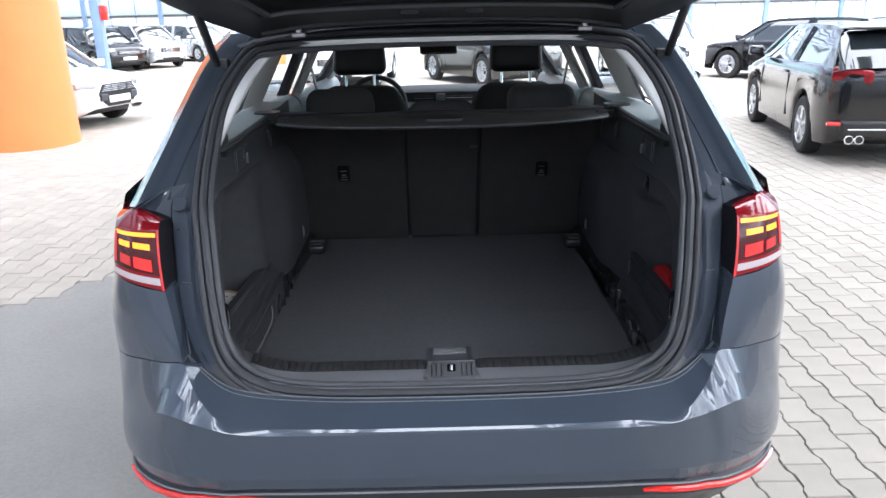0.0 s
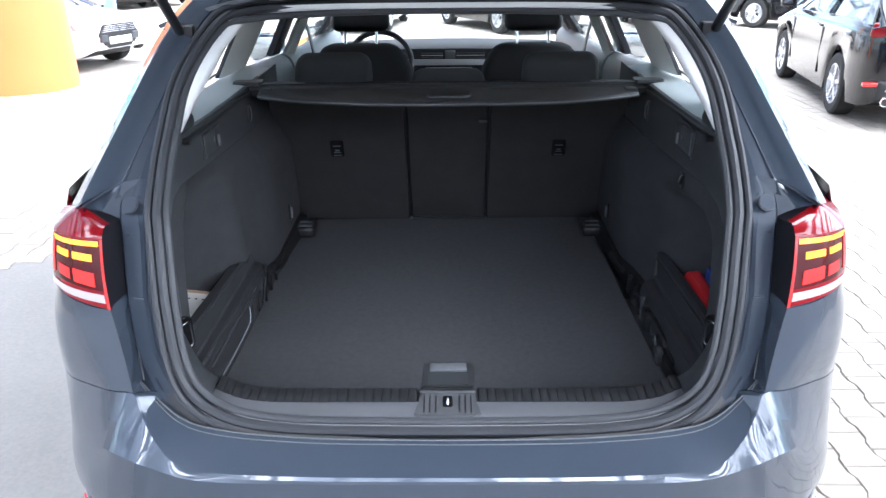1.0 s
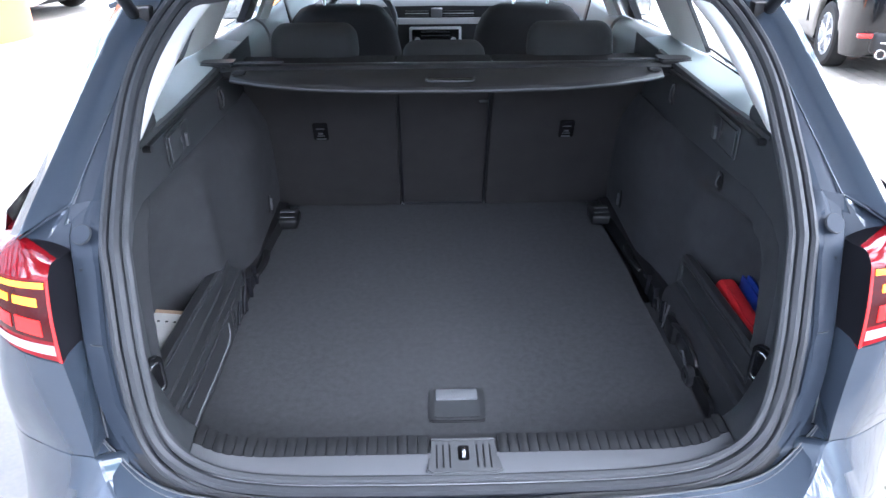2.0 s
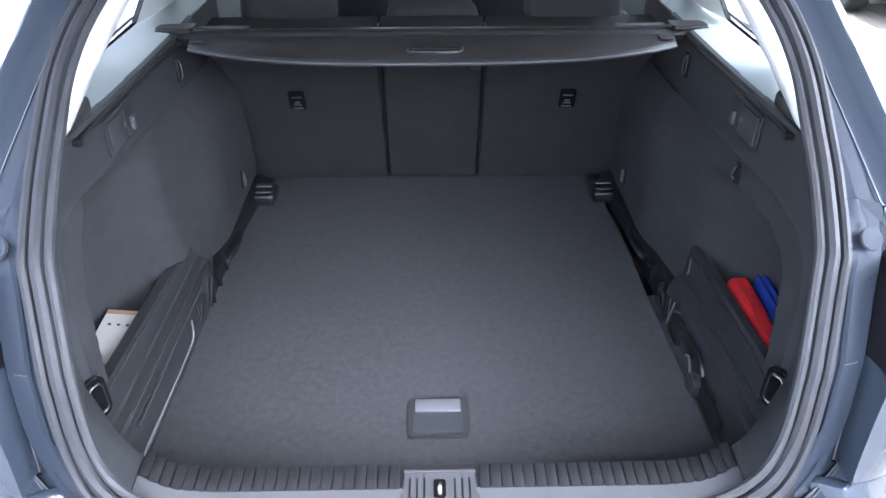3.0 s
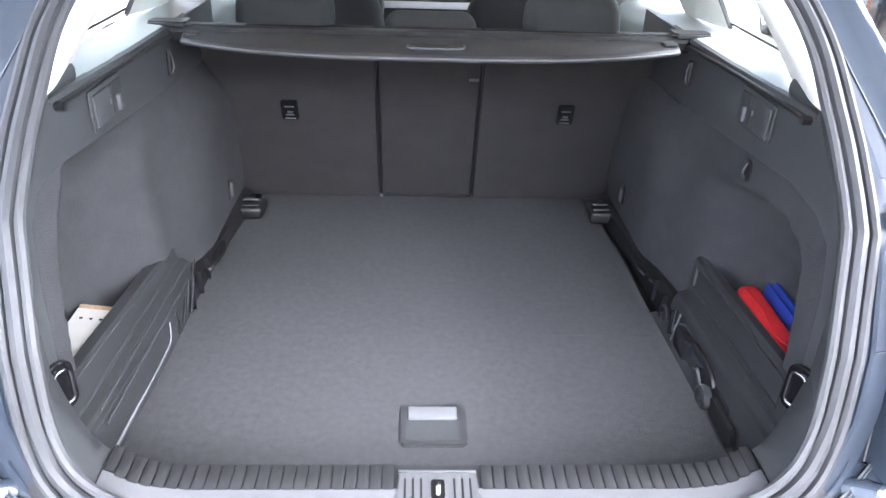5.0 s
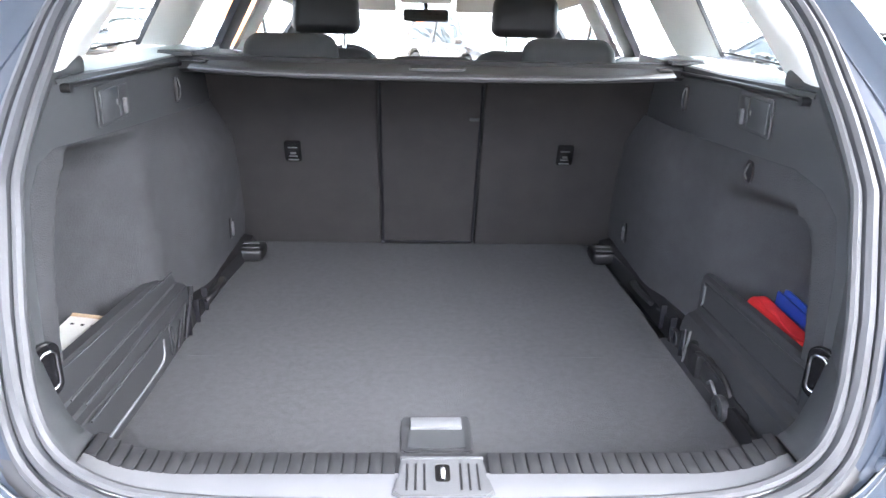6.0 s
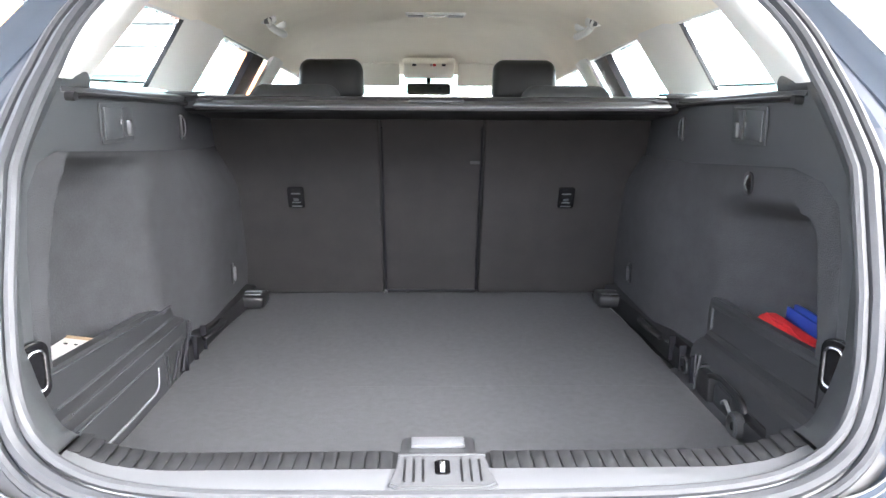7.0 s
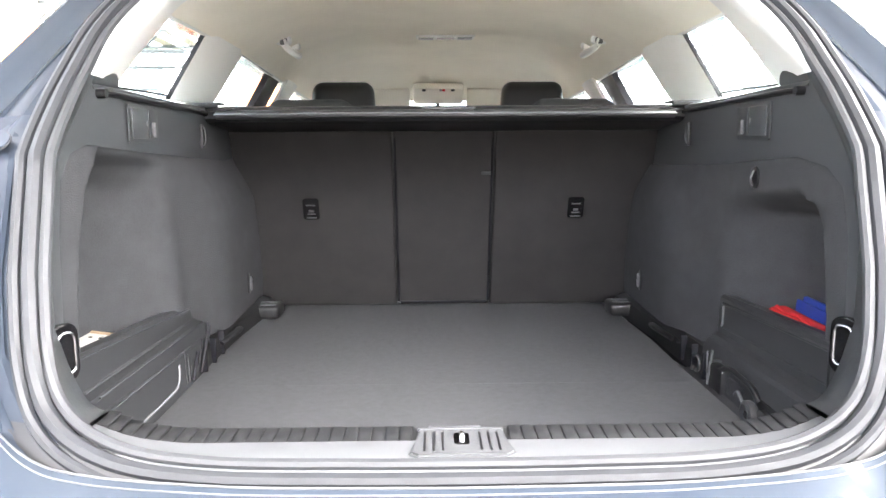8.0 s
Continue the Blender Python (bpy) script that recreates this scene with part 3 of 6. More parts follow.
bm = bmesh.new()
xs = [-0.534 + 1.068 * i / 60 for i in range(61)]
grid(bm, [[V(x, sill_y(x) + dy, sill_z(x) + dz) for x in xs] for dy, dz in ((0.10, -0.14), (0.040, -0.05), (0.033, -0.012), (0.029, -0.002), (-0.058, 0.0))])
sill = part("sill_plate", bm, RIBGREY, car, "grey ribbed plastic boot sill plate")
rib = bmesh.new()
box(rib, (0, 0, 0), (0.0186, 0.055, 0.0028), 0.0016, seg=2)
rib_ob = part("rib", rib, RIBGREY, sill)
first = True
for k in range(-26, 27):
    x = k * 0.0202
    if abs(x) < 0.078:
        continue
    ob = rib_ob if first else new("rib", rib_ob.data)
    first = False
    ob.parent = sill
    ob.matrix_basis = pose(x, sill_y(x) - 0.001, sill_z(x) + 0.0015, 0, -math.degrees(math.atan(0.12 * smooth(0.38, 0.5, abs(x)))) * (1 if x > 0 else -1), 0)
bm = bmesh.new()
grid(bm, [[V(x, sill_y(x) * 0.8 + dy, sill_z(x) + dz) for x in xs] for dy, dz in ((-0.024, 0.001), (-0.029, 0.0032), (-0.080, -0.001), (-0.092, -0.016))])
part("sill_strip", bm, SILLSTRIP, sill, "satin grey edge strip")
bm = bmesh.new()
prism(bm, [(-0.063, 0.008), (0.063, 0.008), (0.067, -0.030), (0.075, -0.072), (0.062, -0.082), (-0.062, -0.082), (-0.075, -0.072), (-0.067, -0.030)], 0.0135, pose(0, 0, 0.652))
bmesh.ops.bevel(bm, geom=[e for e in bm.edges if all(v.co.z > 0.66 for v in e.verts)], offset=0.003, segments=2, affect="EDGES")
lockc = part("lock_cover", bm, LOCKGREY, car, "grey plastic lock striker cover")
# grooves and recess are black pieces on top, their shade in the colour
for sx in (-1, 1):
    for k in range(3):
        bm = bmesh.new()
        box(bm, (sx * (0.027 + 0.013 * k), -0.038, 0.6655), (0.0035, 0.062, 0.0025), 0.0008, seg=1)
        part("groove", bm, BLACK, lockc)
bm = bmesh.new()
prism(bm, rounded(0.022, 0.040, 0.006), 0.0016, pose(0, -0.030, 0.6650))
part("recess", bm, GLOSS_BLACK, lockc)
bm = bmesh.new()
tube(bm, curve([(0, -0.020, 0.655), (0, -0.022, 0.668), (0, -0.030, 0.673), (0, -0.040, 0.668), (0, -0.042, 0.655)], 4), 0.0042, 8)
part("striker", bm, DARKCHROME, lockc, "bright steel lock striker")
bm = bmesh.new()
box(bm, (0, 0.010, 0.658), (0.128, 0.006, 0.016), 0.002)
part("cover_lip", bm, LOCKGREY, lockc)

# Load floor with its handle.
FLOOR_Z = 0.535
bm = bmesh.new()
outline = [(-0.606, 0.06), (-0.604, 0.30), (-0.603, 0.70), (-0.595, 1.00), (-0.570, 1.30), (-0.55, 1.40), (0.54, 1.40), (0.553, 1.28), (0.572, 0.95), (0.572, 0.70), (0.578, 0.40), (0.585, 0.06)]
prism(bm, outline, 0.018, pose(0, 0, FLOOR_Z - 0.018))
bmesh.ops.bevel(bm, geom=[e for e in bm.edges if all(v.co.z > FLOOR_Z - 0.002 for v in e.verts)], offset=0.004, segments=2, affect="EDGES")
floor_board = part("load_floor", bm, CARPET, car, "charcoal carpeted load floor")
bm = bmesh.new()
box(bm, (0, 0.585, FLOOR_Z - 0.0004), (1.13, 0.003, 0.0012))
part("fold_line", bm, CARPET, floor_board)
bm = bmesh.new()
prism(bm, rounded(0.136, 0.122, 0.014), 0.006, pose(0.0, 0.262, FLOOR_Z - 0.001))
bmesh.ops.bevel(bm, geom=[e for e in bm.edges if all(v.co.z > FLOOR_Z + 0.002 for v in e.verts)], offset=0.003, segments=2, affect="EDGES")
hnd = part("floor_handle", bm, HANDLEGREY, floor_board, "grey plastic lifting handle in the load floor")
bm = bmesh.new()
prism(bm, rounded(0.108, 0.098, 0.008), 0.0025, pose(0.0, 0.262, FLOOR_Z + 0.004))
part("handle_plate", bm, TRIM, hnd)
bm = bmesh.new()
box(bm, (0.0, 0.290, FLOOR_Z + 0.009), (0.100, 0.036, 0.008), 0.003)
part("grip", bm, SILLTRIM, hnd, "pale satin grip")
# Tub below the floor, so that no light leaks in.
bm = bmesh.new()
box(bm, (0, 0.75, 0.46), (1.5, 1.6, 0.04), 0.01)
part("boot_tub", bm, BLACK, car)

# Side trims of the boot.
def trim_x(y, z, sx):
    """|x| of the boot's side lining."""
    x = 0.638
    bulge = smooth(0.66, 0.98, y) * smooth(1.06, 0.90, z)
    x -= 0.052 * bulge
    x += 0.010 * smooth(0.78, 0.55, z) * bulge
    top = table([(0.30, 1.070), (0.50, 1.052), (0.80, 1.03)], y) if sx < 0 else table([(0.30, 0.988), (0.65, 0.958), (0.9, 0.94)], y)
    back = table([(0.60, 0.175), (0.783, 0.190), (0.92, 0.216), (1.0, 0.25), (1.075, 0.31)] if sx < 0 else [(0.60, 0.18), (0.77, 0.192), (0.94, 0.225), (0.965, 0.245), (0.985, 0.30)], z)
    inside = smooth(back, back + (0.018 if sx < 0 else 0.034), y) * smooth(top + 0.012, top - (0.018 if sx < 0 else 0.045), z)
    if sx < 0:
        depth = 0.128 * (1 - smooth(0.38, 0.70, y)) * lerp(0.5, 1.0, smooth(top, top - 0.07, z))
        # soft fold that runs down the lining
        depth -= 0.016 * math.exp(-((y - 0.62 - 0.10 * (1.0 - z)) / 0.05) ** 2) * smooth(1.04, 0.95, z)
    else:
        depth = 0.120 * (1 - smooth(0.42, 0.70, y)) * lerp(0.6, 1.0, smooth(top, top - 0.05, z))
    return x + inside * depth


def frame_edge(y, sx):
    """Height above which the lining is plastic."""
    if sx < 0:
        return table([(0.122, 0.5), (0.132, 0.8), (0.142, 0.94), (0.16, 1.03), (0.20, 1.072), (0.26, 1.086), (0.48, 1.070), (1.0, 1.037), (1.5, 1.02)], y)
    return table([(0.120, 0.5), (0.130, 0.8), (0.140, 0.93), (0.165, 1.01), (0.22, 1.042), (0.325, 1.056), (0.92, 1.014), (1.5, 1.0)], y)


for sx in (-1, 1):
    ys = [0.122 + 0.002 * k for k in range(20)] + [0.162 + 0.006 * k for k in range(32)] + [0.36 + 0.03 * k for k in range(34)]
    felt, plast = bmesh.new(), bmesh.new()
    rows = []
    for y in ys:
        hi = frame_edge(y, sx) + 0.003
        col = []
        for k in range(61):
            z = lerp(0.495, max(hi, 0.50), k / 60)
            yy = max(y, table(PLANE, z) + 0.012)
            col.append(V(sx * (trim_x(yy, z, sx) + 0.004 + 0.0022 * noise.noise(V(yy * 9, z * 9, sx * 5)) + 0.0012 * noise.noise(V(yy * 30, z * 30, sx * 7))), yy, z))
        rows.append(col)
    grid(felt, rows)
    rows = []
    for y in [0.03, 0.06, 0.09, 0.11] + ys:
        lo = frame_edge(y, sx) if y >= 0.122 else 0.5
        col = []
        for k in range(25):
            z = lerp(lo, table([(0.30, 1.192), (0.45, 1.187), (0.70, 1.178), (0.95, 1.174)], y), k / 24)
            yy = max(y, table(PLANE, z) + 0.012)
            col.append(V(sx * 0.638, yy, z))
        rows.append([V(sx * 0.650, rows_y.y, rows_y.z) for rows_y in col[:1]] + col)
    grid(plast, rows)
    # raised rear end of the trim under the pillar
    box(plast, (sx * 0.672, 0.365, 1.204), (0.060, 0.14, 0.036), 0.012)
    part("side_lining", felt, FELT, car, "grey felt side lining of the boot", 60)
    panel = part("side_trim", plast, TRIM, car, "grey plastic side trim of the boot", 60)
    # rear return of the trim to the seal
    bm = bmesh.new()
    rows = []
    for z in [0.80 + 0.0205 * k for k in range(21)]:
        e = table([(0.64, 0.50), (0.668, 0.48), (0.715, 0.568), (0.80, 0.594), (0.90, 0.606), (1.05, 0.625), (1.12, 0.633), (1.20, 0.640), (1.3, 0.638)], z)
        yb = table(PLANE, z)
        fwd = max(0.10, table([(0.6, 0.10), (1.0, 0.11), (1.1, 0.19), (1.22, 0.33)], z))
        xin = 0.638
        rows.append([V(sx * (e + 0.004), yb + 0.006, z), V(sx * (e - 0.010), yb + 0.014, z), V(sx * (e - 0.008), yb + 0.03, z), V(sx * lerp(e - 0.010, xin, 0.6), lerp(yb, fwd, 0.6), z), V(sx * xin, max(fwd, yb + 0.06), z)])
    grid(bm, rows)
    part("rear_return", bm, TRIM, panel, sharp=60)
    # lower corner where the trim turns into the sill, with the joint to the sill plate
    rails = [[(0.526, -0.064, 0.696), (0.556, -0.054, 0.714), (0.582, -0.042, 0.752), (0.598, -0.027, 0.80)],
             [(0.526, -0.050, 0.699), (0.552, -0.042, 0.716), (0.574, -0.032, 0.754), (0.584, -0.019, 0.80)],
             [(0.528, -0.025, 0.697), (0.555, -0.018, 0.713), (0.577, -0.010, 0.752), (0.586, -0.003, 0.80)],
             [(0.532, 0.010, 0.692), (0.565, 0.025, 0.704), (0.597, 0.040, 0.746), (0.6164, 0.050, 0.80)],
             [(0.535, 0.036, 0.687), (0.574, 0.063, 0.694), (0.610, 0.088, 0.735), (0.638, 0.105, 0.80)],
             [(0.536, 0.041, 0.675), (0.576, 0.068, 0.680), (0.612, 0.092, 0.715), (0.641, 0.107, 0.77)],
             [(0.537, 0.042, 0.55), (0.580, 0.072, 0.55), (0.616, 0.095, 0.56), (0.642, 0.110, 0.60)]]
    bm = bmesh.new()
    grid(bm, [[V(sx * p.x, p.y, p.z) for p in curve(r, 6)] for r in rails])
    part("corner_trim", bm, TRIM, panel, sharp=50)
    bm = bmesh.new()
    tube(bm, [V(sx * x, y, z + 0.0005) for x, y, z in [r[0] for r in rails[1:6]]], 0.0014, 6)
    part("joint_line", bm, BLACK, panel)
    # chrome lashing eye in its dark oval
    M = pose(sx * 0.629, 0.112, 0.757, 90, 0, -58 * sx)
    bm = bmesh.new()
    prism(bm, rounded(0.046, 0.096, 0.020), 0.012, M @ pose(0, 0, -0.008))
    bmesh.ops.bevel(bm, geom=[e for e in bm.edges if len(e.link_faces) == 2 and e.calc_face_angle(0) > 1.0], offset=0.003, segments=2, affect="EDGES")
    bezel = part("lashing_bezel", bm, GLOSS_BLACK, panel)
    bm = bmesh.new()
    tube(bm, [M @ V(u, w, 0.0050) for u, w in rounded(0.027, 0.066, 0.011, 4)], 0.0030, 8, True, up=M.to_3x3() @ V(0, 0, 1))
    part("lashing_eye", bm, DARKCHROME, bezel, "smoked chrome lashing eye")
    bm = bmesh.new()
    prism(bm, rounded(0.021, 0.060, 0.009), 0.002, M @ pose(0, 0, 0.0035))
    part("eye_recess", bm, GLOSS_BLACK, bezel)
    # small forward lashing eye
    bm = bmesh.new()
    prism(bm, rounded(0.022, 0.062, 0.010), 0.004, pose(sx * 0.592, 1.14, 0.663, 90, 0, -90 * sx))
    bz = part("eye_bezel", bm, BLACK, panel)
    bm = bmesh.new()
    tube(bm, [V(sx * 0.584, 1.14 + 0.008 * math.cos(a), 0.663 + 0.02 * math.sin(a)) for a in [2 * math.pi * k / 20 for k in range(20)]], 0.0025, 6, True)
    part("small_eye", bm, STEEL, bz, "small bright lashing eye")
    # seat release lever in its recess
    bm = bmesh.new()
    M = pose(sx * 0.634, 0.508, 1.125, 90, 0, -90 * sx)
    prism(bm, rounded(0.152, 0.076, 0.006), 0.003, M @ pose(0, 0, -0.001))
    tube(bm, [M @ V(u, w, 0.002) for u, w in rounded(0.152, 0.076, 0.006, 3)], 0.0007, 6, True, up=(1, 0, 0))
    pl = part("release_plate", bm, TRIM, panel, "plate of the seat release lever")
    bm = bmesh.new()
    box(bm, (sx * 0.6290, 0.480, 1.125), (0.004, 0.080, 0.060), 0.001)
    part("lever_cover", bm, TRIM, pl)
    # no hollow here: a darker block paints the recess's shade
    bm = bmesh.new()
    box(bm, (sx * 0.6300, 0.553, 1.125), (0.004, 0.050, 0.058), 0.001)
    part("lever_recess", bm, HANDLEGREY, pl)
    bm = bmesh.new()
    box(bm, (sx * 0.6255, 0.549, 1.113), (0.010, 0.015, 0.032), 0.004)
    part("lever", bm, LOCKGREY, pl, "grey release lever")
    bm = bmesh.new()
    box(bm, (sx * 0.6248, 0.508, 1.126), (0.002, 0.003, 0.011))
    part("mark", bm, SILLTRIM, pl)
    # bag clip further forward
    bm = bmesh.new()
    box(bm, (sx * 0.634, 0.905, 1.10), (0.010, 0.026, 0.062), 0.004)
    cl = part("bag_clip", bm, BLACK, panel)
    bm = bmesh.new()
    tube(bm, curve([(sx * 0.629, 0.897, 1.126), (sx * 0.623, 0.893, 1.112), (sx * 0.623, 0.893, 1.088), (sx * 0.629, 0.897, 1.076)], 5), 0.002, 6)
    part("clip_hook", bm, EDGEGREY, cl)
    # dark cover guide rail along the top, and the ledge above it
    bm = bmesh.new()
    tube(bm, curve([(sx * 0.633, 0.318, 1.176), (sx * 0.632, 0.40, 1.177), (sx * 0.631, 0.70, 1.168), (sx * 0.629, 0.93, 1.158)], 6), 0.0055, 8)
    rod(bm, (sx * 0.640, 0.318, 1.176), (sx * 0.622, 0.318, 1.176), 0.0085, 12)
    part("guide_rail", bm, BLACK, panel, "black cover guide rail")
    bm = bmesh.new()
    grid(bm, [[V(sx * 0.635, y, z - 0.010), V(sx * 0.638, y, z - 0.002), V(sx * 0.648, y, z + 0.001)] for y, z in ((0.30, 1.194), (0.45, 1.190), (0.7, 1.181), (0.95, 1.177), (1.10, 1.177))])
    thicken(bm, 0.005)
    part("ledge_lip", bm, TRIM, panel)
    bm = bmesh.new()
    grid(bm, [[V(sx * 0.646, y, z), V(sx * 0.652, y, z + 0.002), V(sx * 0.745, y, z + 0.012)] for y, z in ((0.40, 1.191), (0.5, 1.189), (0.7, 1.181), (0.95, 1.177), (1.02, 1.177), (1.28, 1.168))])
    thicken(bm, 0.006)
    part("ledge", bm, LEDGE, panel, "pale grey window ledge")
    # storage barrier along the floor
    bm = bmesh.new()
    front = 0.655 if sx > 0 else 0.735
    if sx < 0:
        prof = [(0.675, 0.56), (0.670, 0.730), (0.662, 0.738), (0.640, 0.738), (0.634, 0.730), (0.6295, 0.676), (0.6255, 0.670), (0.607, 0.666), (0.6015, 0.660), (0.600, 0.634), (0.5975, 0.630), (0.5965, 0.622), (0.595, 0.53)]
    else:
        prof = [(0.675, 0.56), (0.670, 0.745), (0.662, 0.752), (0.646, 0.752), (0.640, 0.745), (0.638, 0.650), (0.632, 0.642), (0.616, 0.634), (0.610, 0.626), (0.606, 0.600), (0.600, 0.56), (0.596, 0.51)]
    rows = []
    for y in (0.088, 0.11, 0.25, 0.40, 0.55, front - 0.02, front - 0.008, front):
        fall = (y - 0.15) / (front - 0.15)
        rows.append([V(sx * (x + (0.009 * smooth(0.42, 0.12, y) if sx < 0 and k > 8 else 0)), y - (0.004 if y == front and k else 0), z - (fall * (0.046 if sx < 0 else 0.027) if z > 0.70 else fall * 0.014 if z > 0.60 else 0) - (0.004 if y == front and z > 0.7 else 0)) for k, (x, z) in enumerate(prof)])
    grid(bm, rows)
    thicken(bm, 0.004)
    barrier = part("storage_barrier", bm, BARRIER, car, "black plastic storage barrier with long grooves", 25)
    if sx > 0:
        fr = [(0.165, 0.732), (0.165, 0.668), (front - 0.03, 0.650), (front - 0.03, 0.708)]
        bm = bmesh.new()
        tube(bm, [(0.6385, y, z) for y, z in fr], 0.004, 6, True, up=(1, 0, 0))
        part("frame_ridge", bm, BARRIER, barrier)
        bm = bmesh.new()
        tube(bm, [(0.6365, front - 0.034, 0.660), (0.6365, front - 0.034, 0.704)], 0.003, 6)
        part("pale_edge", bm, EDGEGREY, barrier)
    else:
        # ridges coloured lighter than the barrier, as painted highlights
        for gx, ya, za, yb, zb in ((0.6335, 0.16, 0.730, front - 0.01, 0.684), (0.6270, 0.16, 0.671, front - 0.02, 0.657), (0.6030, 0.16, 0.663, front - 0.01, 0.649), (0.5975, 0.16, 0.630, front - 0.12, 0.620)):
            bm = bmesh.new()
            tube(bm, [(sx * gx, ya, za), (sx * gx, yb, zb)], 0.0026, 6)
            part("ridge", bm, LIPGREY, barrier)
    # kick panel with bright edge and floor-fixing ledge running to the seats
    bm = bmesh.new()
    grid(bm, [[V(sx * (0.64), y, 0.585), V(sx * 0.618, y, 0.588 + 0.0), V(sx * table([(front, 0.600), (1.0, 0.592), (1.35, 0.565)], y), y, 0.575), V(sx * table([(front, 0.596), (1.0, 0.588), (1.35, 0.555)], y), y, 0.525)] for y in [front - 0.02 + k * (1.35 - front) / 10 for k in range(11)]])
    thicken(bm, 0.004)
    rail = part("floor_ledge", bm, BLACK, car, "black plastic ledge beside the load floor")
    bm = bmesh.new()
    box(bm, (sx * 0.560, 1.235, 0.558), (0.090, 0.095, 0.040), 0.012, None, 3)
    tie = part("tie_block", bm, BLACK, rail)
    for k in range(2):
        bm = bmesh.new()
        box(bm, (sx * (0.552 + 0.006 * k), 1.212 + 0.040 * k, 0.579), (0.050, 0.011, 0.004), 0.0015)
        part("tie_bar", bm, EDGEGREY, tie)
    bm = bmesh.new()
    tube(bm, curve([(sx * 0.592, 0.83, 0.566), (sx * 0.578, 0.86, 0.574), (sx * 0.575, 0.93, 0.572), (sx * 0.586, 0.99, 0.564)], 5), 0.011, 8, flat=0.6)
    part("ledge_grip", bm, BLACK, rail)
    for k in range(3):
        bm = bmesh.new()
        box(bm, (sx * 0.594, 0.60 + 0.075 * k + (0.09 if sx < 0 else 0), 0.566), (0.016, 0.008, 0.065), 0.002)
        part("rib", bm, WALLBLACK, rail)

# Details that differ by side.
bm = bmesh.new()
grid(bm, [[V(x, y, z) for x, z in ((0.565, 0.512), (0.580, 0.526), (0.604, 0.530), (0.620, 0.545))] for y in (0.12, 0.3, 0.5, 0.70)])
thicken(bm, 0.004)
part("side_tray", bm, BARRIER, car, "black plastic side tray")
bm = bmesh.new()
tube(bm, [(-0.6045, 0.100, 0.5535), (-0.597, 0.495, 0.556), (-0.597, 0.512, 0.560), (-0.598, 0.522, 0.572), (-0.598, 0.526, 0.604)], 0.0044, 10)
part("bright_edge", bm, SILLTRIM, car, "thin bright metal edge beside the floor")
for k, (y0_, z0_, y1_, z1_, r_) in enumerate(((0.566, 0.540, 0.570, 0.622, 0.0022), (0.582, 0.540, 0.584, 0.600, 0.0020), (0.757, 0.592, 0.772, 0.632, 0.0022), (0.700, 0.606, 0.760, 0.590, 0.0026))):
    bm = bmesh.new()
    rod(bm, (-0.601, y0_, z0_), (-0.601, y1_, z1_), r_ * 0.7, 8)
    part("tray_edge", bm, WALLBLACK, car)
for pts_, r_, m_ in ((((-0.590, 0.722, 0.650), (-0.588, 0.700, 0.612)), 0.0024, WALLBLACK), (((-0.588, 0.700, 0.612), (-0.590, 0.655, 0.545)), 0.0050, WALLBLACK), (((-0.592, 0.640, 0.600), (-0.592, 0.600, 0.545)), 0.0035, WALLBLACK),
                    (((-0.595, 0.562, 0.628), (-0.592, 0.560, 0.548)), 0.0014, BARRIER), (((-0.594, 0.578, 0.612), (-0.592, 0.578, 0.548)), 0.0020, BARRIER)):
    bm = bmesh.new()
    rod(bm, *pts_, r_, 8)
    part("tray_rib", bm, m_, car)
bm = bmesh.new()
prism(bm, [(0.640, 0.0), (0.690, 0.0), (0.700, 0.075), (0.690, 0.080)], 0.010, Matrix(((0, 0, -1, -0.594), (1, 0, 0, 0), (0, 1, 0, 0.537), (0, 0, 0, 1))))
part("gusset", bm, BLACK, car)
bm = bmesh.new()
tube(bm, [(-0.598, 0.620 + 0.020 * math.cos(a), 0.566 + 0.020 * math.sin(a)) for a in [2 * math.pi * q / 20 for q in range(20)]], 0.0035, 6, True, up=(1, 0, 0))
part("moulded_ring", bm, BARRIER, car)
bm = bmesh.new()
prism(bm, rounded(0.036, 0.046, 0.014), 0.004, pose(0.640, 0.500, 1.008, 90, 0, -90))
hk = part("bag_hook_plate", bm, BLACK, car)
bm = bmesh.new()
tube(bm, curve([(0.637, 0.500, 1.024), (0.630, 0.498, 1.012), (0.630, 0.498, 1.000), (0.637, 0.500, 0.992)], 5), 0.0022, 8)
part("bag_hook", bm, EDGEGREY, hk)
bm = bmesh.new()
pth = [(0.590, 0.545, 0.560), (0.592, 0.50, 0.590), (0.594, 0.455, 0.602), (0.596, 0.41, 0.600), (0.598, 0.36, 0.594), (0.600, 0.335, 0.575)]
tube(bm, curve(pth, 6), 0.0065, 8)
mech = part("jack_bracket", bm, BLACK, car, "black bracket in the side storage tray")
bm = bmesh.new()
box(bm, (0.598, 0.52, 0.562), (0.03, 0.07, 0.06), 0.010)
part("block", bm, BLACK, mech)
bm = bmesh.new()
box(bm, (0.612, 0.30, 0.560), (0.03, 0.10, 0.05), 0.012)
part("block", bm, BLACK, mech)
bm = bmesh.new()
tube(bm, curve([(0.590, 0.575, 0.560), (0.600, 0.556, 0.590), (0.612, 0.525, 0.590), (0.618, 0.455, 0.580), (0.615, 0.394, 0.566)], 6), 0.006, 8)
part("lever_bar", bm, BARRIER, mech)
bm = bmesh.new()
rod(bm, (0.591, 0.556, 0.618), (0.588, 0.572, 0.532), 0.0028, 8)
part("post", bm, EDGEGREY, mech)
bm = bmesh.new()
box(bm, (0.622, 0.470, 0.556), (0.05, 0.13, 0.05), 0.012)
part("body", bm, BARRIER, mech)
bm = bmesh.new()
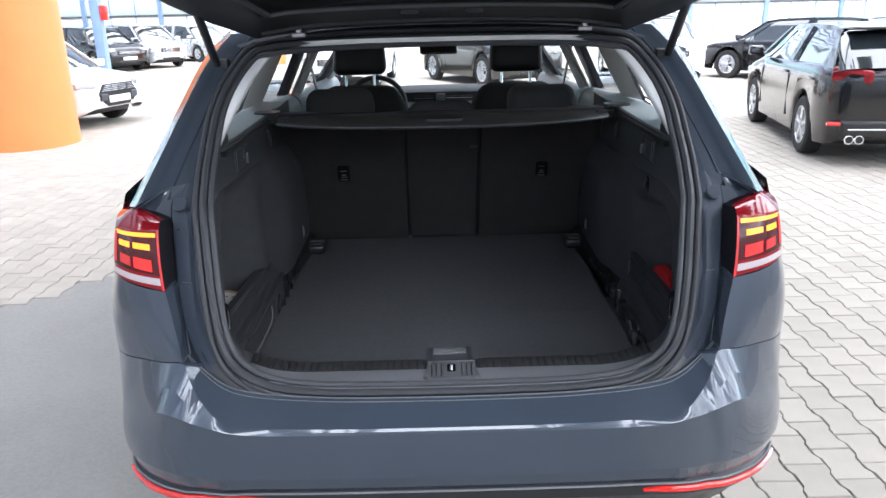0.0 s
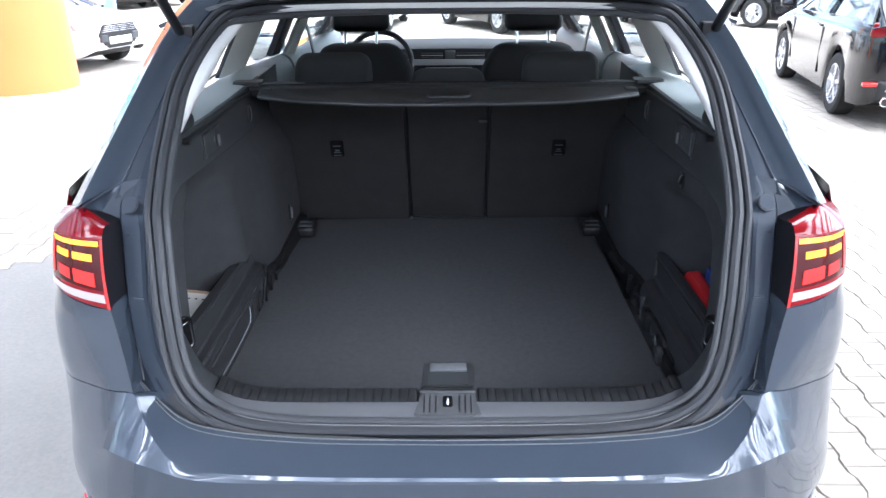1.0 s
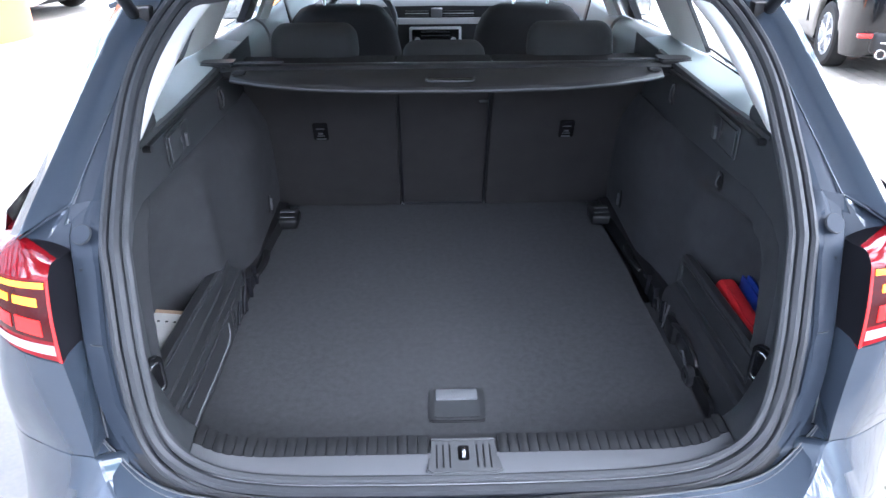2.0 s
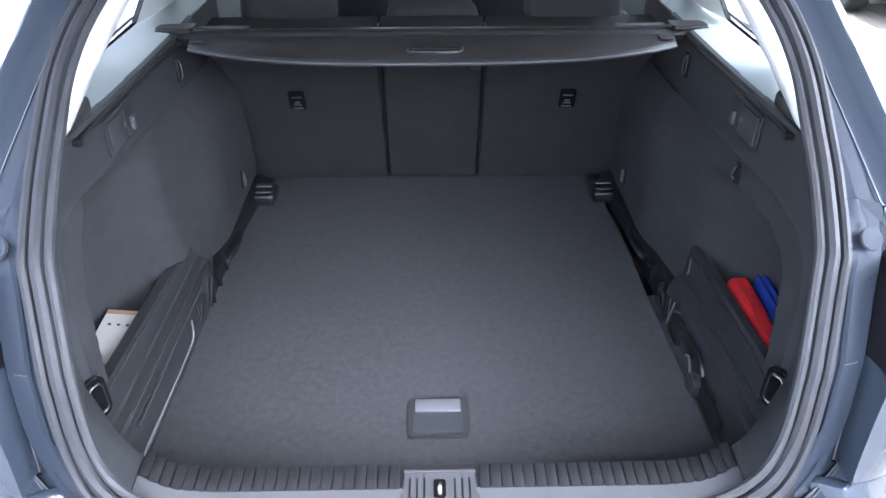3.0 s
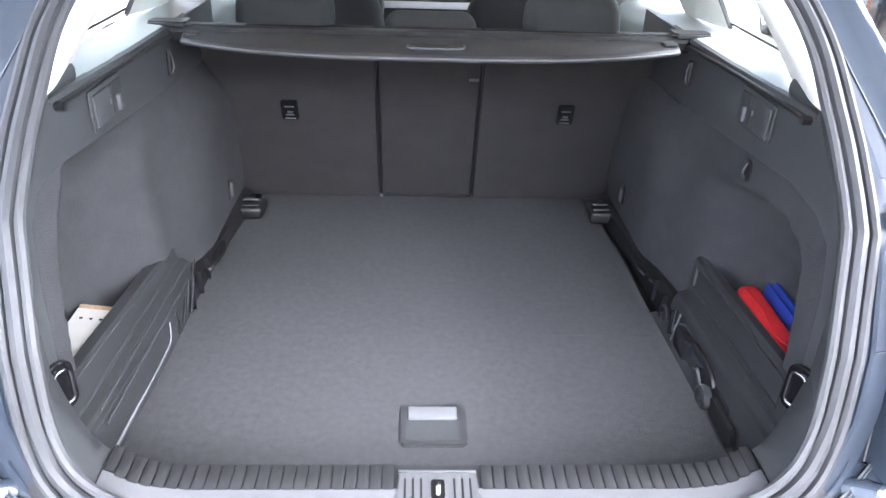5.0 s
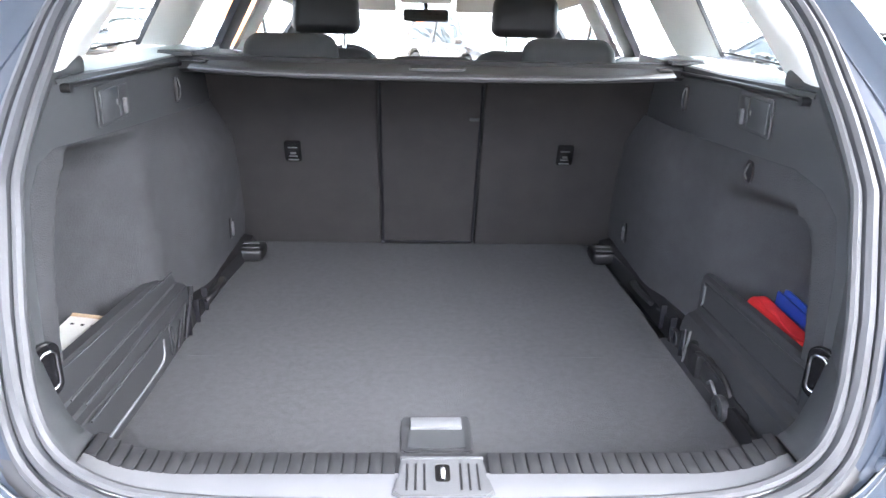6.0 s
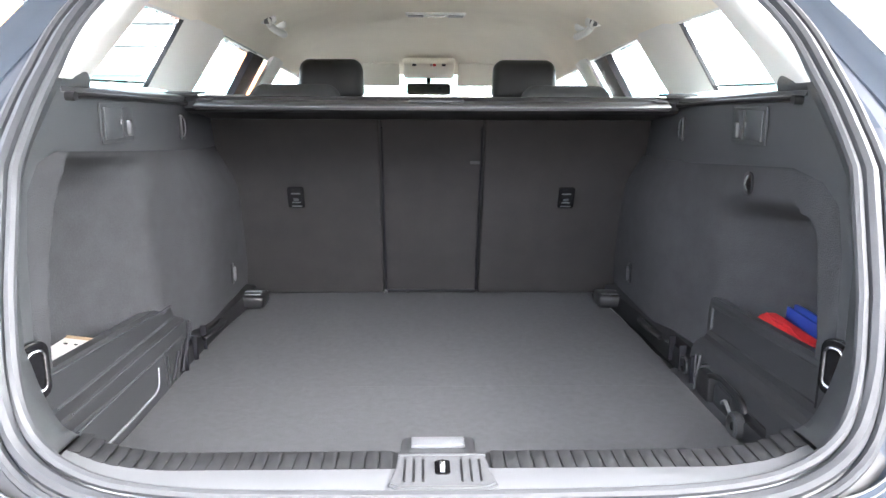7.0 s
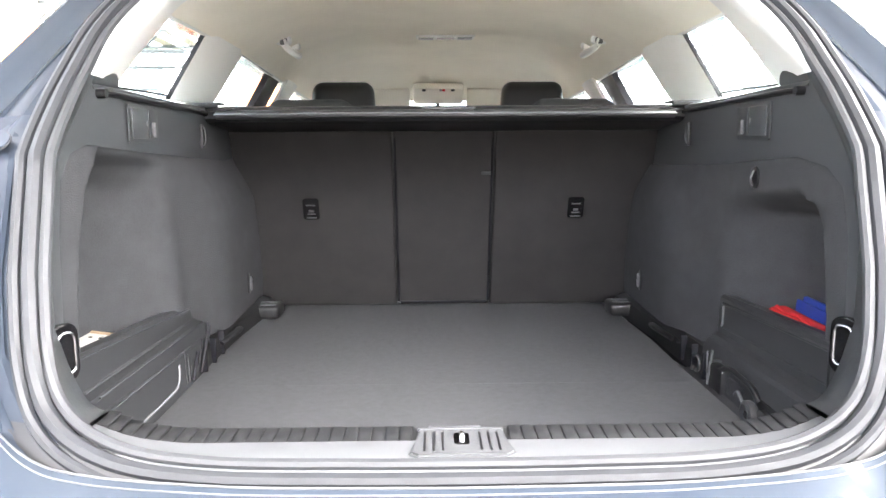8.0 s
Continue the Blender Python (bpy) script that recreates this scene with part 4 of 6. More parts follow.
box(bm, (0.606, 0.392, 0.570), (0.007, 0.007, 0.007), 0.002)
part("stud", bm, CHROME, mech)
bm = bmesh.new()
rows = [[(0.574 + dx, 0.335 + rr * math.cos(2 * math.pi * k / 20), 0.552 + rr * math.sin(2 * math.pi * k / 20)) for k in range(20)] for dx, rr in ((0.0, 0.008), (-0.003, 0.020), (0.0, 0.027), (0.010, 0.028), (0.018, 0.024))]
grid(bm, rows, closed=True)
part("hand_wheel", bm, BARRIER, mech)
bm = bmesh.new()
tube(bm, curve([(0.590, 0.425, 0.560), (0.588, 0.405, 0.572), (0.586, 0.38, 0.562), (0.584, 0.35, 0.545), (0.586, 0.33, 0.540)], 5), 0.004, 8)
part("curl", bm, EDGEGREY, mech)
for y0_, z0_, y1_, z1_ in ((0.590, 0.540, 0.592, 0.606), (0.602, 0.540, 0.606, 0.590), (0.770, 0.572, 0.800, 0.566)):
    bm = bmesh.new()
    rod(bm, (0.594, y0_, z0_), (0.594, y1_, z1_), 0.0022, 8)
    part("tray_edge", bm, EDGEGREY, mech)
bm = bmesh.new()
prism(bm, rounded(0.12, 0.045, 0.018), 0.010, pose(0.596, 0.255, 0.552, 90, 0, -90))
part("foot_plate", bm, BLACK, mech)
bm = bmesh.new()
tube(bm, [(0.592, 0.655 + 0.022 * math.cos(a), 0.556 + 0.018 * math.sin(a)) for a in [2 * math.pi * q / 20 for q in range(20)]], 0.0035, 6, True, up=(1, 0, 0))
part("moulded_ring", bm, BARRIER, mech)

# Rear seat backs.
def seat_y(z):
    return 1.385 - 0.372 * (z - 0.535)


def seat_slab(bm, x0, x1, z0, z1, d=0.10, bev=0.012, front=0.0):
    lo, hi = seat_y(z0) + front, seat_y(z1) + front
    vs = [bm.verts.new(p) for p in ((x0, lo, z0), (x1, lo, z0), (x1, hi, z1), (x0, hi, z1), (x0, lo + d, z0), (x1, lo + d, z0), (x1, hi + d, z1), (x0, hi + d, z1))]
    for q in ((0, 1, 2, 3), (7, 6, 5, 4), (0, 4, 5, 1), (1, 5, 6, 2), (2, 6, 7, 3), (3, 7, 4, 0)):
        bm.faces.new([vs[k] for k in q])
    bmesh.ops.bevel(bm, geom=list(bm.edges), offset=bev, segments=3, profile=0.5, affect="EDGES")


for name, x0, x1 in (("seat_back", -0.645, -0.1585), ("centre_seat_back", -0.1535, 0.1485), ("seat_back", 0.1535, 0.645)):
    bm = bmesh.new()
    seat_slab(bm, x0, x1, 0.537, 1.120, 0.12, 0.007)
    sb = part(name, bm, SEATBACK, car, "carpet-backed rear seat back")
    if name == "seat_back":
        cx = -0.416 if x0 < 0 else 0.412
        N = pose(cx, seat_y(0.885) - 0.002, 0.885, 90 + 20.4, 0, 0)
        bm = bmesh.new()
        prism(bm, rounded(0.050, 0.070, 0.008), 0.006, N @ pose(0, -0.010, 0))
        pl = part("latch_plate", bm, GLOSS_BLACK, sb, "black latch plate with pictogram")
        for dz, w, hh in ((0.004, 0.040, 0.006), (-0.016, 0.022, 0.012), (-0.026, 0.036, 0.005), (-0.039, 0.044, 0.006)):
            bm = bmesh.new()
            box(bm, (0, dz, 0.0068), (w * 0.7, hh * 0.55, 0.002), m=None)
            bmesh.ops.transform(bm, matrix=N, verts=bm.verts)
            part("print_bar", bm, LOCKGREY, pl)
    else:
        bm = bmesh.new()
        y = seat_y(0.555) - 0.003
        tube(bm, [(-0.150, seat_y(1.09) - 0.002, 1.09), (-0.150, y, 0.553), (-0.146, y, 0.549), (0.141, y, 0.549), (0.145, y, 0.553), (0.145, seat_y(1.09) - 0.002, 1.09)], 0.0035, 6)
        part("edge_piping", bm, WALLBLACK, sb)
        bm = bmesh.new()
        box(bm, (0.128, seat_y(0.985) - 0.001, 0.985), (0.030, 0.006, 0.010), 0.002)
        part("strap_end", bm, SEAL, sb)
        bm = bmesh.new()
        box(bm, (-0.152, seat_y(0.545) - 0.008, 0.545), (0.012, 0.01, 0.010), 0.003)
        part("pin", bm, LOCKGREY, sb)


bm = bmesh.new()
seat_slab(bm, -0.64, 0.64, 0.545, 1.112, 0.06, 0.004, 0.012)
grid(bm, [[V(x, 1.0, 1.134), V(x, 1.12, 1.122), V(x, 1.21, 1.105)] for x in (-0.645, 0, 0.645)])
part("seat_frame", bm, BLACK, car)


# Headrests.
def cushion(bm, c, s, r, pinch=0.0):
    box(bm, (0, 0, 0), s, r, seg=5)
    for v in bm.verts:
        k = v.co.z / s[2] + 0.5
        v.co.x *= 1 - pinch * k * k
        v.co.y += 0.02 * (k - 0.5)
    bmesh.ops.translate(bm, vec=c, verts=bm.verts)


for cx in (-0.419, 0.412):
    bm = bmesh.new()
    cushion(bm, (cx, 1.32, 1.148), (0.285, 0.11, 0.130), 0.045, 0.06)
    part("rear_headrest", bm, SKYLIT_HEADCLOTH, car, "dark cloth rear headrest")
bm = bmesh.new()
cushion(bm, (0.0, 1.33, 1.105), (0.275, 0.10, 0.095), 0.04, 0.05)
part("rear_headrest", bm, SKYLIT_HEADCLOTH, car, "low dark cloth centre headrest")
bm = bmesh.new()
box(bm, (0, 1.62, 0.80), (1.25, 0.5, 0.22), 0.05)
part("rear_bench", bm, SEATCLOTH, car, "dark cloth rear bench")

# Front seats.
for cx in (-0.422, 0.405):
    bm = bmesh.new()
    rows = []
    for z, w, y, d in ((0.55, 0.25, 2.32, 0.12), (0.75, 0.255, 2.28, 0.12), (0.90, 0.255, 2.25, 0.11), (1.0, 0.238, 2.22, 0.10), (1.055, 0.212, 2.21, 0.09), (1.09, 0.180, 2.21, 0.075), (1.105, 0.145, 2.21, 0.05)):
        ring = []
        for k in range(24):
            a = 2 * math.pi * k / 24
            c, s = math.cos(a), math.sin(a)
            ring.append(V(cx + w * math.copysign(abs(c) ** 0.5, c), y + d * math.copysign(abs(s) ** 0.6, s), z))
        rows.append(ring)
    vs = grid(bm, rows, closed=True)
    bm.faces.new(vs[-1])
    fs = part("front_seat", bm, SEATCLOTH, car, "dark cloth front seat", 60)
    bm = bmesh.new()
    cushion(bm, (cx, 2.25, 1.246), (0.285, 0.10, 0.172), 0.042, 0.10)
    part("front_headrest", bm, LEATHER, fs, "black front headrest on two posts")
    for dx in (-0.075, 0.075):
        bm = bmesh.new()
        rod(bm, (cx + dx, 2.215, 1.06), (cx + dx, 2.245, 1.18), 0.007)
        part("headrest_post", bm, CHROME, fs)
    bm = bmesh.new()
    box(bm, (cx, 2.55, 0.60), (0.50, 0.52, 0.2), 0.06)
    part("seat_cushion", bm, SEATCLOTH, fs)

# Cabin roof lining, pillars and glass. Roof rail line: |x| and z over y.
def rail_x(y):
    return table([(0.5, 0.64), (0.8, 0.655), (2.1, 0.655), (2.6, 0.63), (3.3, 0.56)], y)


def rail_z(y):
    return table([(0.5, 1.388), (0.8, 1.387), (1.06, 1.381), (1.46, 1.368), (2.06, 1.33), (2.6, 1.28), (3.2, 1.20)], y)


def crown(y):
    return table([(0.5, 1.462), (0.9, 1.485), (2.0, 1.500), (2.6, 1.465), (3.0, 1.36), (3.25, 1.285)], y)


bm = bmesh.new()
rows = []
for y in (0.555, 0.65, 0.8, 1.0, 1.3, 1.6, 2.0, 2.3, 2.6, 2.8, 3.0, 3.1, 3.2):
    r = []
    for k in range(-16, 17):
        u = math.copysign(1 - (1 - abs(k) / 16) ** 1.4, k)
        r.append(V(u * rail_x(y), y, lerp(crown(y), rail_z(y), abs(u) ** 5)))
    rows.append(r)
grid(bm, rows)
thicken(bm, 0.006)
part("headliner", bm, HEADLINER, car, "pale beige fabric headliner", 60)
bm = bmesh.new()
rows = []
for y in (0.55, 0.62, 0.8, 1.2, 2.0, 2.6, 3.0, 3.3):
    rows.append([V(k / 8 * (rail_x(y) + 0.10), y, lerp(crown(y) + 0.05, rail_z(y) + 0.03, abs(k / 8) ** 3)) for k in range(-8, 9)])
grid(bm, rows)
thicken(bm, 0.01)
part("roof", bm, PAINT, car)


def belt(y):
    return table([(0.4, 1.200), (1.0, 1.197), (1.28, 1.176), (1.6, 1.143), (2.2, 1.090), (3.4, 1.025)], y)


def side_pt(y, k, sx, out=0.0):
    """A point on the side window's plane: k from the belt (0) to the rail (1)."""
    return V(sx * (lerp(0.742, rail_x(y) + 0.004, k) + out), y, lerp(belt(y), rail_z(y) + 0.004, k))


def pillar(name, b0, b1, t0, t1, sx, material=PILLAR, label="", thick=0.02, out=0.0):
    """A pillar trim from b0..b1 at the belt to t0..t1 at the roof rail."""
    bm = bmesh.new()
    rows = []
    for j in range(9):
        k = j / 8
        a, b = lerp(b0, t0, k), lerp(b1, t1, k)
        rows.append([side_pt(a, k, sx, out), side_pt(lerp(a, b, 0.2), k, sx, out - 0.012), side_pt(lerp(a, b, 0.8), k, sx, out - 0.012), side_pt(b, k, sx, out)])
    grid(bm, rows)
    thicken(bm, thick)
    return part(name, bm, material, car, label, 60)


for sx in (-1, 1):
    # D-pillar trim, running up along the opening
    bm = bmesh.new()
    rows = []
    for k in range(13):
        z = 1.207 + 0.0205 * k
        e = table([(1.20, 0.642), (1.221, 0.634), (1.262, 0.620), (1.316, 0.594), (1.374, 0.567), (1.43, 0.522), (1.46, 0.48)], z)
        ei = e - 0.008
        yb = table(PLANE, z)
        g = min(1.0, k / 9)
        front = lerp(0.63, 0.76, g)
        xo = lerp(0.742, 0.662, g) if k < 10 else lerp(0.662, 0.60, (k - 9) / 3)
        zf = min(z, 1.392 + 0.012 * max(0, k - 9))
        rows.append([V(sx * (e + 0.030), yb + 0.010, z), V(sx * e, yb + 0.014, z), V(sx * (ei + 0.003), yb + 0.018, z), V(sx * ei, yb + 0.026, z), V(sx * (ei + 0.004), yb + 0.06, z), V(sx * lerp(ei, xo, 0.40), lerp(yb + 0.06, front, 0.55), lerp(z, zf, 0.55)), V(sx * xo, front, zf)])
    grid(bm, rows)
    thicken(bm, 0.004)
    part("rear_pillar_trim", bm, PILLAR, car, "pale plastic rear pillar trim", 60)
    pillar("c_pillar_trim", 0.970, 1.295, 1.060, 1.45, sx, label="pale plastic pillar trim behind the rear door", thick=0.006)
    pillar("window_divider", 0.966, 0.971, 1.056, 1.061, sx, SEAL, thick=0.004, out=0.006)
    pillar("b_pillar_trim", 1.89, 2.03, 2.09, 2.22, sx, label="pale plastic centre pillar trim", out=-0.012)
    bm = bmesh.new()
    rows = []
    for j in range(9):
        k = j / 8
        a, b = lerp(1.75, 1.90, k), lerp(1.90, 2.08, k)
        rows.append([side_pt(a, k, sx, 0.002), side_pt(a, k, sx, 0.030), side_pt(b, k, sx, 0.034), side_pt(b, k, sx, 0.002)])
    grid(bm, rows, closed=True)
    part("door_frame", bm, WALLBLACK, car, "dark door frame")
    pillar("mirror_triangle", 2.92, 3.14, 2.90, 3.0, sx, SEAL, thick=0.02, out=0.03)
    pillar("a_pillar_trim", 3.14, 3.30, 2.96, 3.10, sx)
    for name, y0, y1, t0, t1 in (("quarter_glass", 0.40, 0.97, 0.56, 1.06), ("rear_door_glass", 1.28, 1.80, 1.44, 1.95), ("front_door_glass", 1.89, 3.16, 2.07, 2.98)):
        bm = bmesh.new()
        grid(bm, [[side_pt(lerp(lerp(y0, t0, k), lerp(y1, t1, k), u), k, sx, 0.016) for u in (0, 0.5, 1)] for k in (0, 0.5, 1)])
        g = part(name, bm, PRIVACY if name == "quarter_glass" else TINTED, car)
        g.visible_shadow = False
    # shoulder under the side windows
    bm = bmesh.new()
    rows = []
    for y in (0.42, 0.7, 1.0, 1.3, 1.6, 2.2, 2.8, 3.42):
        xo, zo = table([(0.2, 0.905), (0.4, 0.930), (0.9, 0.942), (4.2, 0.91)], y) - 0.028, 1.10 - side_drop(y)
        rows.append([V(sx * xo, y, zo), V(sx * lerp(xo, 0.772, 0.45), y, lerp(zo, belt(y), 0.5)), V(sx * 0.772, y, belt(y) - 0.012), V(sx * 0.758, y, belt(y) - 0.008)])
    grid(bm, rows)
    part("shoulder", bm, PAINT, car, "", 50)
    bm = bmesh.new()
    tube(bm, [V(sx * 0.744, y, 1.209) for y in (0.58, 0.8, 1.0, 1.25)], 0.0032, 6)
    part("window_seal", bm, BLACK, car)
    bm = bmesh.new()
    tube(bm, [V(sx * (rail_x(y) + 0.006), y, rail_z(y) + 0.002) for y in (0.60, 0.8, 1.06, 1.3, 1.46, 1.7, 2.06, 2.3, 2.6, 2.9, 3.15)], 0.011, 8)
    part("rail_trim", bm, PILLAR, car)
    bm = bmesh.new()
    tube(bm, [side_pt(lerp(1.44, 1.90, k / 6), 0.965, sx, -0.004) for k in range(7)], 0.005, 6)
    part("door_seal", bm, BLACK, car)
    # door trims below the belt
    for y0, y1 in ((1.27, 1.86), (1.90, 3.40)):
        bm = bmesh.new()
        rows = []
        for x, z, _ in curve([(0.738, 0.0, 0), (0.722, -0.004, 0), (0.698, -0.022, 0), (0.682, -0.055, 0), (0.677, -0.10, 0), (0.680, -0.17, 0), (0.665, -0.25, 0), (0.70, -0.55, 0)], 3):
            rows.append([V(sx * x, lerp(y0, y1, k / 6), belt(lerp(y0, y1, k / 6)) + z) for k in range(7)])
        grid(bm, rows)
        thicken(bm, 0.01)
        dt = part("door_trim", bm, LIT_DOORGREY, car, "grey plastic door trim, coloured paler for window light", 60)
        bm = bmesh.new()
        tube(bm, curve([(sx * 0.672, y0 + 0.24, 1.02), (sx * 0.652, y0 + 0.28, 1.03), (sx * 0.652, y0 + 0.38, 1.02), (sx * 0.672, y0 + 0.42, 1.00)], 4), 0.009, 6)
        part("door_pull", bm, SILLTRIM, dt)
    bm = bmesh.new()
    grid(bm, [[V(sx * 0.68, y, z) for y in (1.2, 1.32)] for z in (0.5, 1.06)])
    thicken(bm, 0.04)
    part("wheelhouse_trim", bm, TRIM, car)
    # grab handle by the roof
    bm = bmesh.new()
    cy = 1.70
    tube(bm, curve([(sx * 0.560, cy - 0.085, 1.432), (sx * 0.540, cy - 0.080, 1.404), (sx * 0.524, cy - 0.05, 1.392), (sx * 0.520, cy, 1.389), (sx * 0.524, cy + 0.05, 1.392), (sx * 0.540, cy + 0.080, 1.404), (sx * 0.560, cy + 0.085, 1.432)], 5), 0.012, 10)
    for dy in (-0.088, 0.088):
        box(bm, (sx * 0.553, cy + dy, 1.430), (0.056, 0.040, 0.030), 0.010, pose(0, 0, 0), 3)
    gh = part("grab_handle", bm, PILLAR, car, "pale folding grab handle with a coat hook", 60)
    # dark block in place of a hollow, shade put into its colour
    bm = bmesh.new()
    box(bm, (sx * 0.548, cy - 0.109, 1.424), (0.026, 0.006, 0.022), 0.004)
    part("handle_recess", bm, LOCKGREY, gh)
    bm = bmesh.new()
    tube(bm, curve([(sx * 0.546, cy - 0.105, 1.432), (sx * 0.540, cy - 0.118, 1.420), (sx * 0.536, cy - 0.122, 1.408), (sx * 0.544, cy - 0.126, 1.400)], 5), 0.005, 8)
    part("coat_hook", bm, PILLAR, gh)
    # outer mirror
    bm = bmesh.new()
    cushion(bm, (sx * 1.09, 3.11, 0.955), (0.22, 0.12, 0.16), 0.045, 0.1)
    om = part("door_mirror", bm, PAINT, car, "door mirror")
    bm = bmesh.new()
    box(bm, (sx * 1.09, 3.045, 0.955), (0.18, 0.006, 0.125), 0.002)
    part("mirror_glass", bm, CHROME, om)
    # seat belt
    bm = bmesh.new()
    box(bm, (sx * 0.655, 2.18, 1.13), (0.006, 0.045, 0.34), 0.001, pose(0, 0, 0, 0, sx * 10, 0))
    part("seat_belt", bm, BLACK, car)

# Pale edge of the headliner along the top of the opening.
bm = bmesh.new()
grid(bm, [[V(x, y - 0.012 * smooth(0.45, 0.56, abs(x)), z - 0.011 * (abs(x) / 0.5) ** 4) for x in [-0.54 + 0.045 * k for k in range(25)]] for y, z in ((0.549, 1.468), (0.548, 1.459), (0.552, 1.453), (0.562, 1.451), (0.60, 1.466))])
thicken(bm, 0.003)
part("headliner_edge", bm, PILLAR, car, "pale rear edge of the headliner")

# Roof console, dome lamp, mirror, sun visors.
bm = bmesh.new()
box(bm, (0.02, 2.00, 1.493), (0.235, 0.085, 0.016), 0.006)
dome = part("dome_lamp", bm, PILLAR, car, "pale roof lamp unit")
for dx, w, m_ in ((-0.078, 0.06, SILLTRIM), (0.0, 0.07, LAMP_WHITE), (0.078, 0.06, SILLTRIM)):
    bm = bmesh.new()
    box(bm, (0.02 + dx, 2.0, 1.484), (w, 0.05, 0.006), 0.002)
    part("lens", bm, m_, dome)
bm = bmesh.new()
box(bm, (0.0, 2.98, 1.322), (0.27, 0.25, 0.040), 0.016, pose(0, 0, 0, 16, 0, 0).inverted())
rc = part("roof_console", bm, HEADLINER, car, "pale overhead console")
for dx, w, m_ in ((-0.075, 0.020, BLACK), (0.075, 0.020, BLACK), (0.012, 0.012, LAMP_WHITE), (0.028, 0.016, RED_CLOTH)):
    bm = bmesh.new()
    box(bm, (dx, 2.865, 1.334), (w, 0.012, 0.012), 0.003)
    part("button", bm, m_, rc)
bm = bmesh.new()
cushion(bm, (0.0, 3.02, 1.215), (0.235, 0.035, 0.062), 0.015, 0.0)
mir = part("rear_mirror", bm, GLOSS_BLACK, car, "black interior mirror")
bm = bmesh.new()
rod(bm, (0, 3.03, 1.23), (0, 3.12, 1.30), 0.012)
part("mirror_stem", bm, BLACK, mir)
for sx in (-1, 1):
    bm = bmesh.new()
    box(bm, (sx * 0.305, 3.05, 1.292), (0.30, 0.15, 0.016), 0.007, pose(0, 0, 0, -50, 0, 0))
    part("sun_visor", bm, HEADLINER, car, "pale sun visor")
# windscreen
bm = bmesh.new()
grid(bm, [[V(u * lerp(0.66, 0.52, k), lerp(3.95, 3.22, k) - 0.10 * u * u, lerp(0.90, 1.30, k)) for u in (-1, -0.5, 0, 0.5, 1)] for k in (0, 0.5, 1)])
ws = part("windscreen", bm, TINTED, car)
ws.visible_shadow = False

# Dashboard.
bm = bmesh.new()
grid(bm, [[V(x, y, z - 0.03 * abs(x) ** 2) for x in (-0.72, -0.4, -0.1, 0.1, 0.4, 0.72)] for y, z in ((3.10, 0.55), (3.06, 0.80), (3.05, 0.86), (3.055, 0.90), (3.065, 0.943), (3.09, 0.948), (3.20, 0.948), (3.5, 0.920), (3.97, 0.868))])
dash = part("dashboard", bm, DASH, car, "dark dashboard with silver trim band")
bm = bmesh.new()
box(bm, (0.0, 3.046, 0.866), (1.3, 0.014, 0.034), 0.004)
part("silver_band", bm, SILVER, dash, "silver trim band")
for cx, w in ((-0.10, 0.13), (0.13, 0.17), (-0.55, 0.18), (0.5, 0.3)):
    for k in range(3):
        bm = bmesh.new()
        box(bm, (cx, 3.050, 0.892 + 0.013 * k), (w, 0.012, 0.003), 0.001)
        part("vent_slat", bm, SILVER if k == 1 else LOCKGREY, dash)
bm = bmesh.new()
box(bm, (0.008, 3.046, 0.910), (0.062, 0.014, 0.048), 0.005)
part("clock", bm, SILLTRIM, dash, "square dashboard clock")
bm = bmesh.new()
box(bm, (0.0, 3.047, 0.775), (0.29, 0.02, 0.12), 0.010)
radio = part("radio", bm, SILVER, dash, "black radio with silver frame")
bm = bmesh.new()
box(bm, (0.0, 3.042, 0.775), (0.262, 0.02, 0.096), 0.006)
part("radio_face", bm, GLOSS_BLACK, radio)
for dx in (-0.10, 0.10):
    bm = bmesh.new()
    rod(bm, (dx, 3.036, 0.765), (dx, 3.018, 0.765), 0.016, 16)
    part("knob", bm, SILVER, radio)
for dz, w in ((0.035, 0.16), (0.015, 0.16), (-0.015, 0.13)):
    bm = bmesh.new()
    box(bm, (0.0, 3.031, 0.775 + dz), (w, 0.004, 0.006))
    part("bar", bm, CHROME, radio)
bm = bmesh.new()
M = pose(-0.400, 2.90, 0.885, 66, 0, 0)
tube(bm, [M @ V(0.185 * math.cos(a), 0.185 * math.sin(a), 0) for a in [2 * math.pi * k / 40 for k in range(40)]], 0.016, 10, True)
wheel = part("steering_wheel", bm, LEATHER, car, "black steering wheel")
bm = bmesh.new()
box(bm, (0, 0, 0), (0.16, 0.11, 0.05), 0.025)
box(bm, (0, 0.0, 0), (0.34, 0.03, 0.02), 0.006)
box(bm, (0, -0.10, 0), (0.05, 0.16, 0.02), 0.006)
bmesh.ops.transform(bm, matrix=M, verts=bm.verts)
part("hub", bm, BLACK, wheel)
bm = bmesh.new()
box(bm, (0, 2.5, 0.40), (1.6, 2.6, 0.06), 0.01)
part("cabin_floor", bm, BLACK, car)
bm = bmesh.new()
grid(bm, [[V(x, y, z - 0.06 * (abs(x) / 0.8) ** 3) for x in (-0.8, -0.5, 0, 0.5, 0.8)] for y, z in ((3.9, 0.86), (4.3, 0.79), (4.6, 0.69), (4.72, 0.56), (4.75, 0.2))])
part("bonnet", bm, PAINT, car)

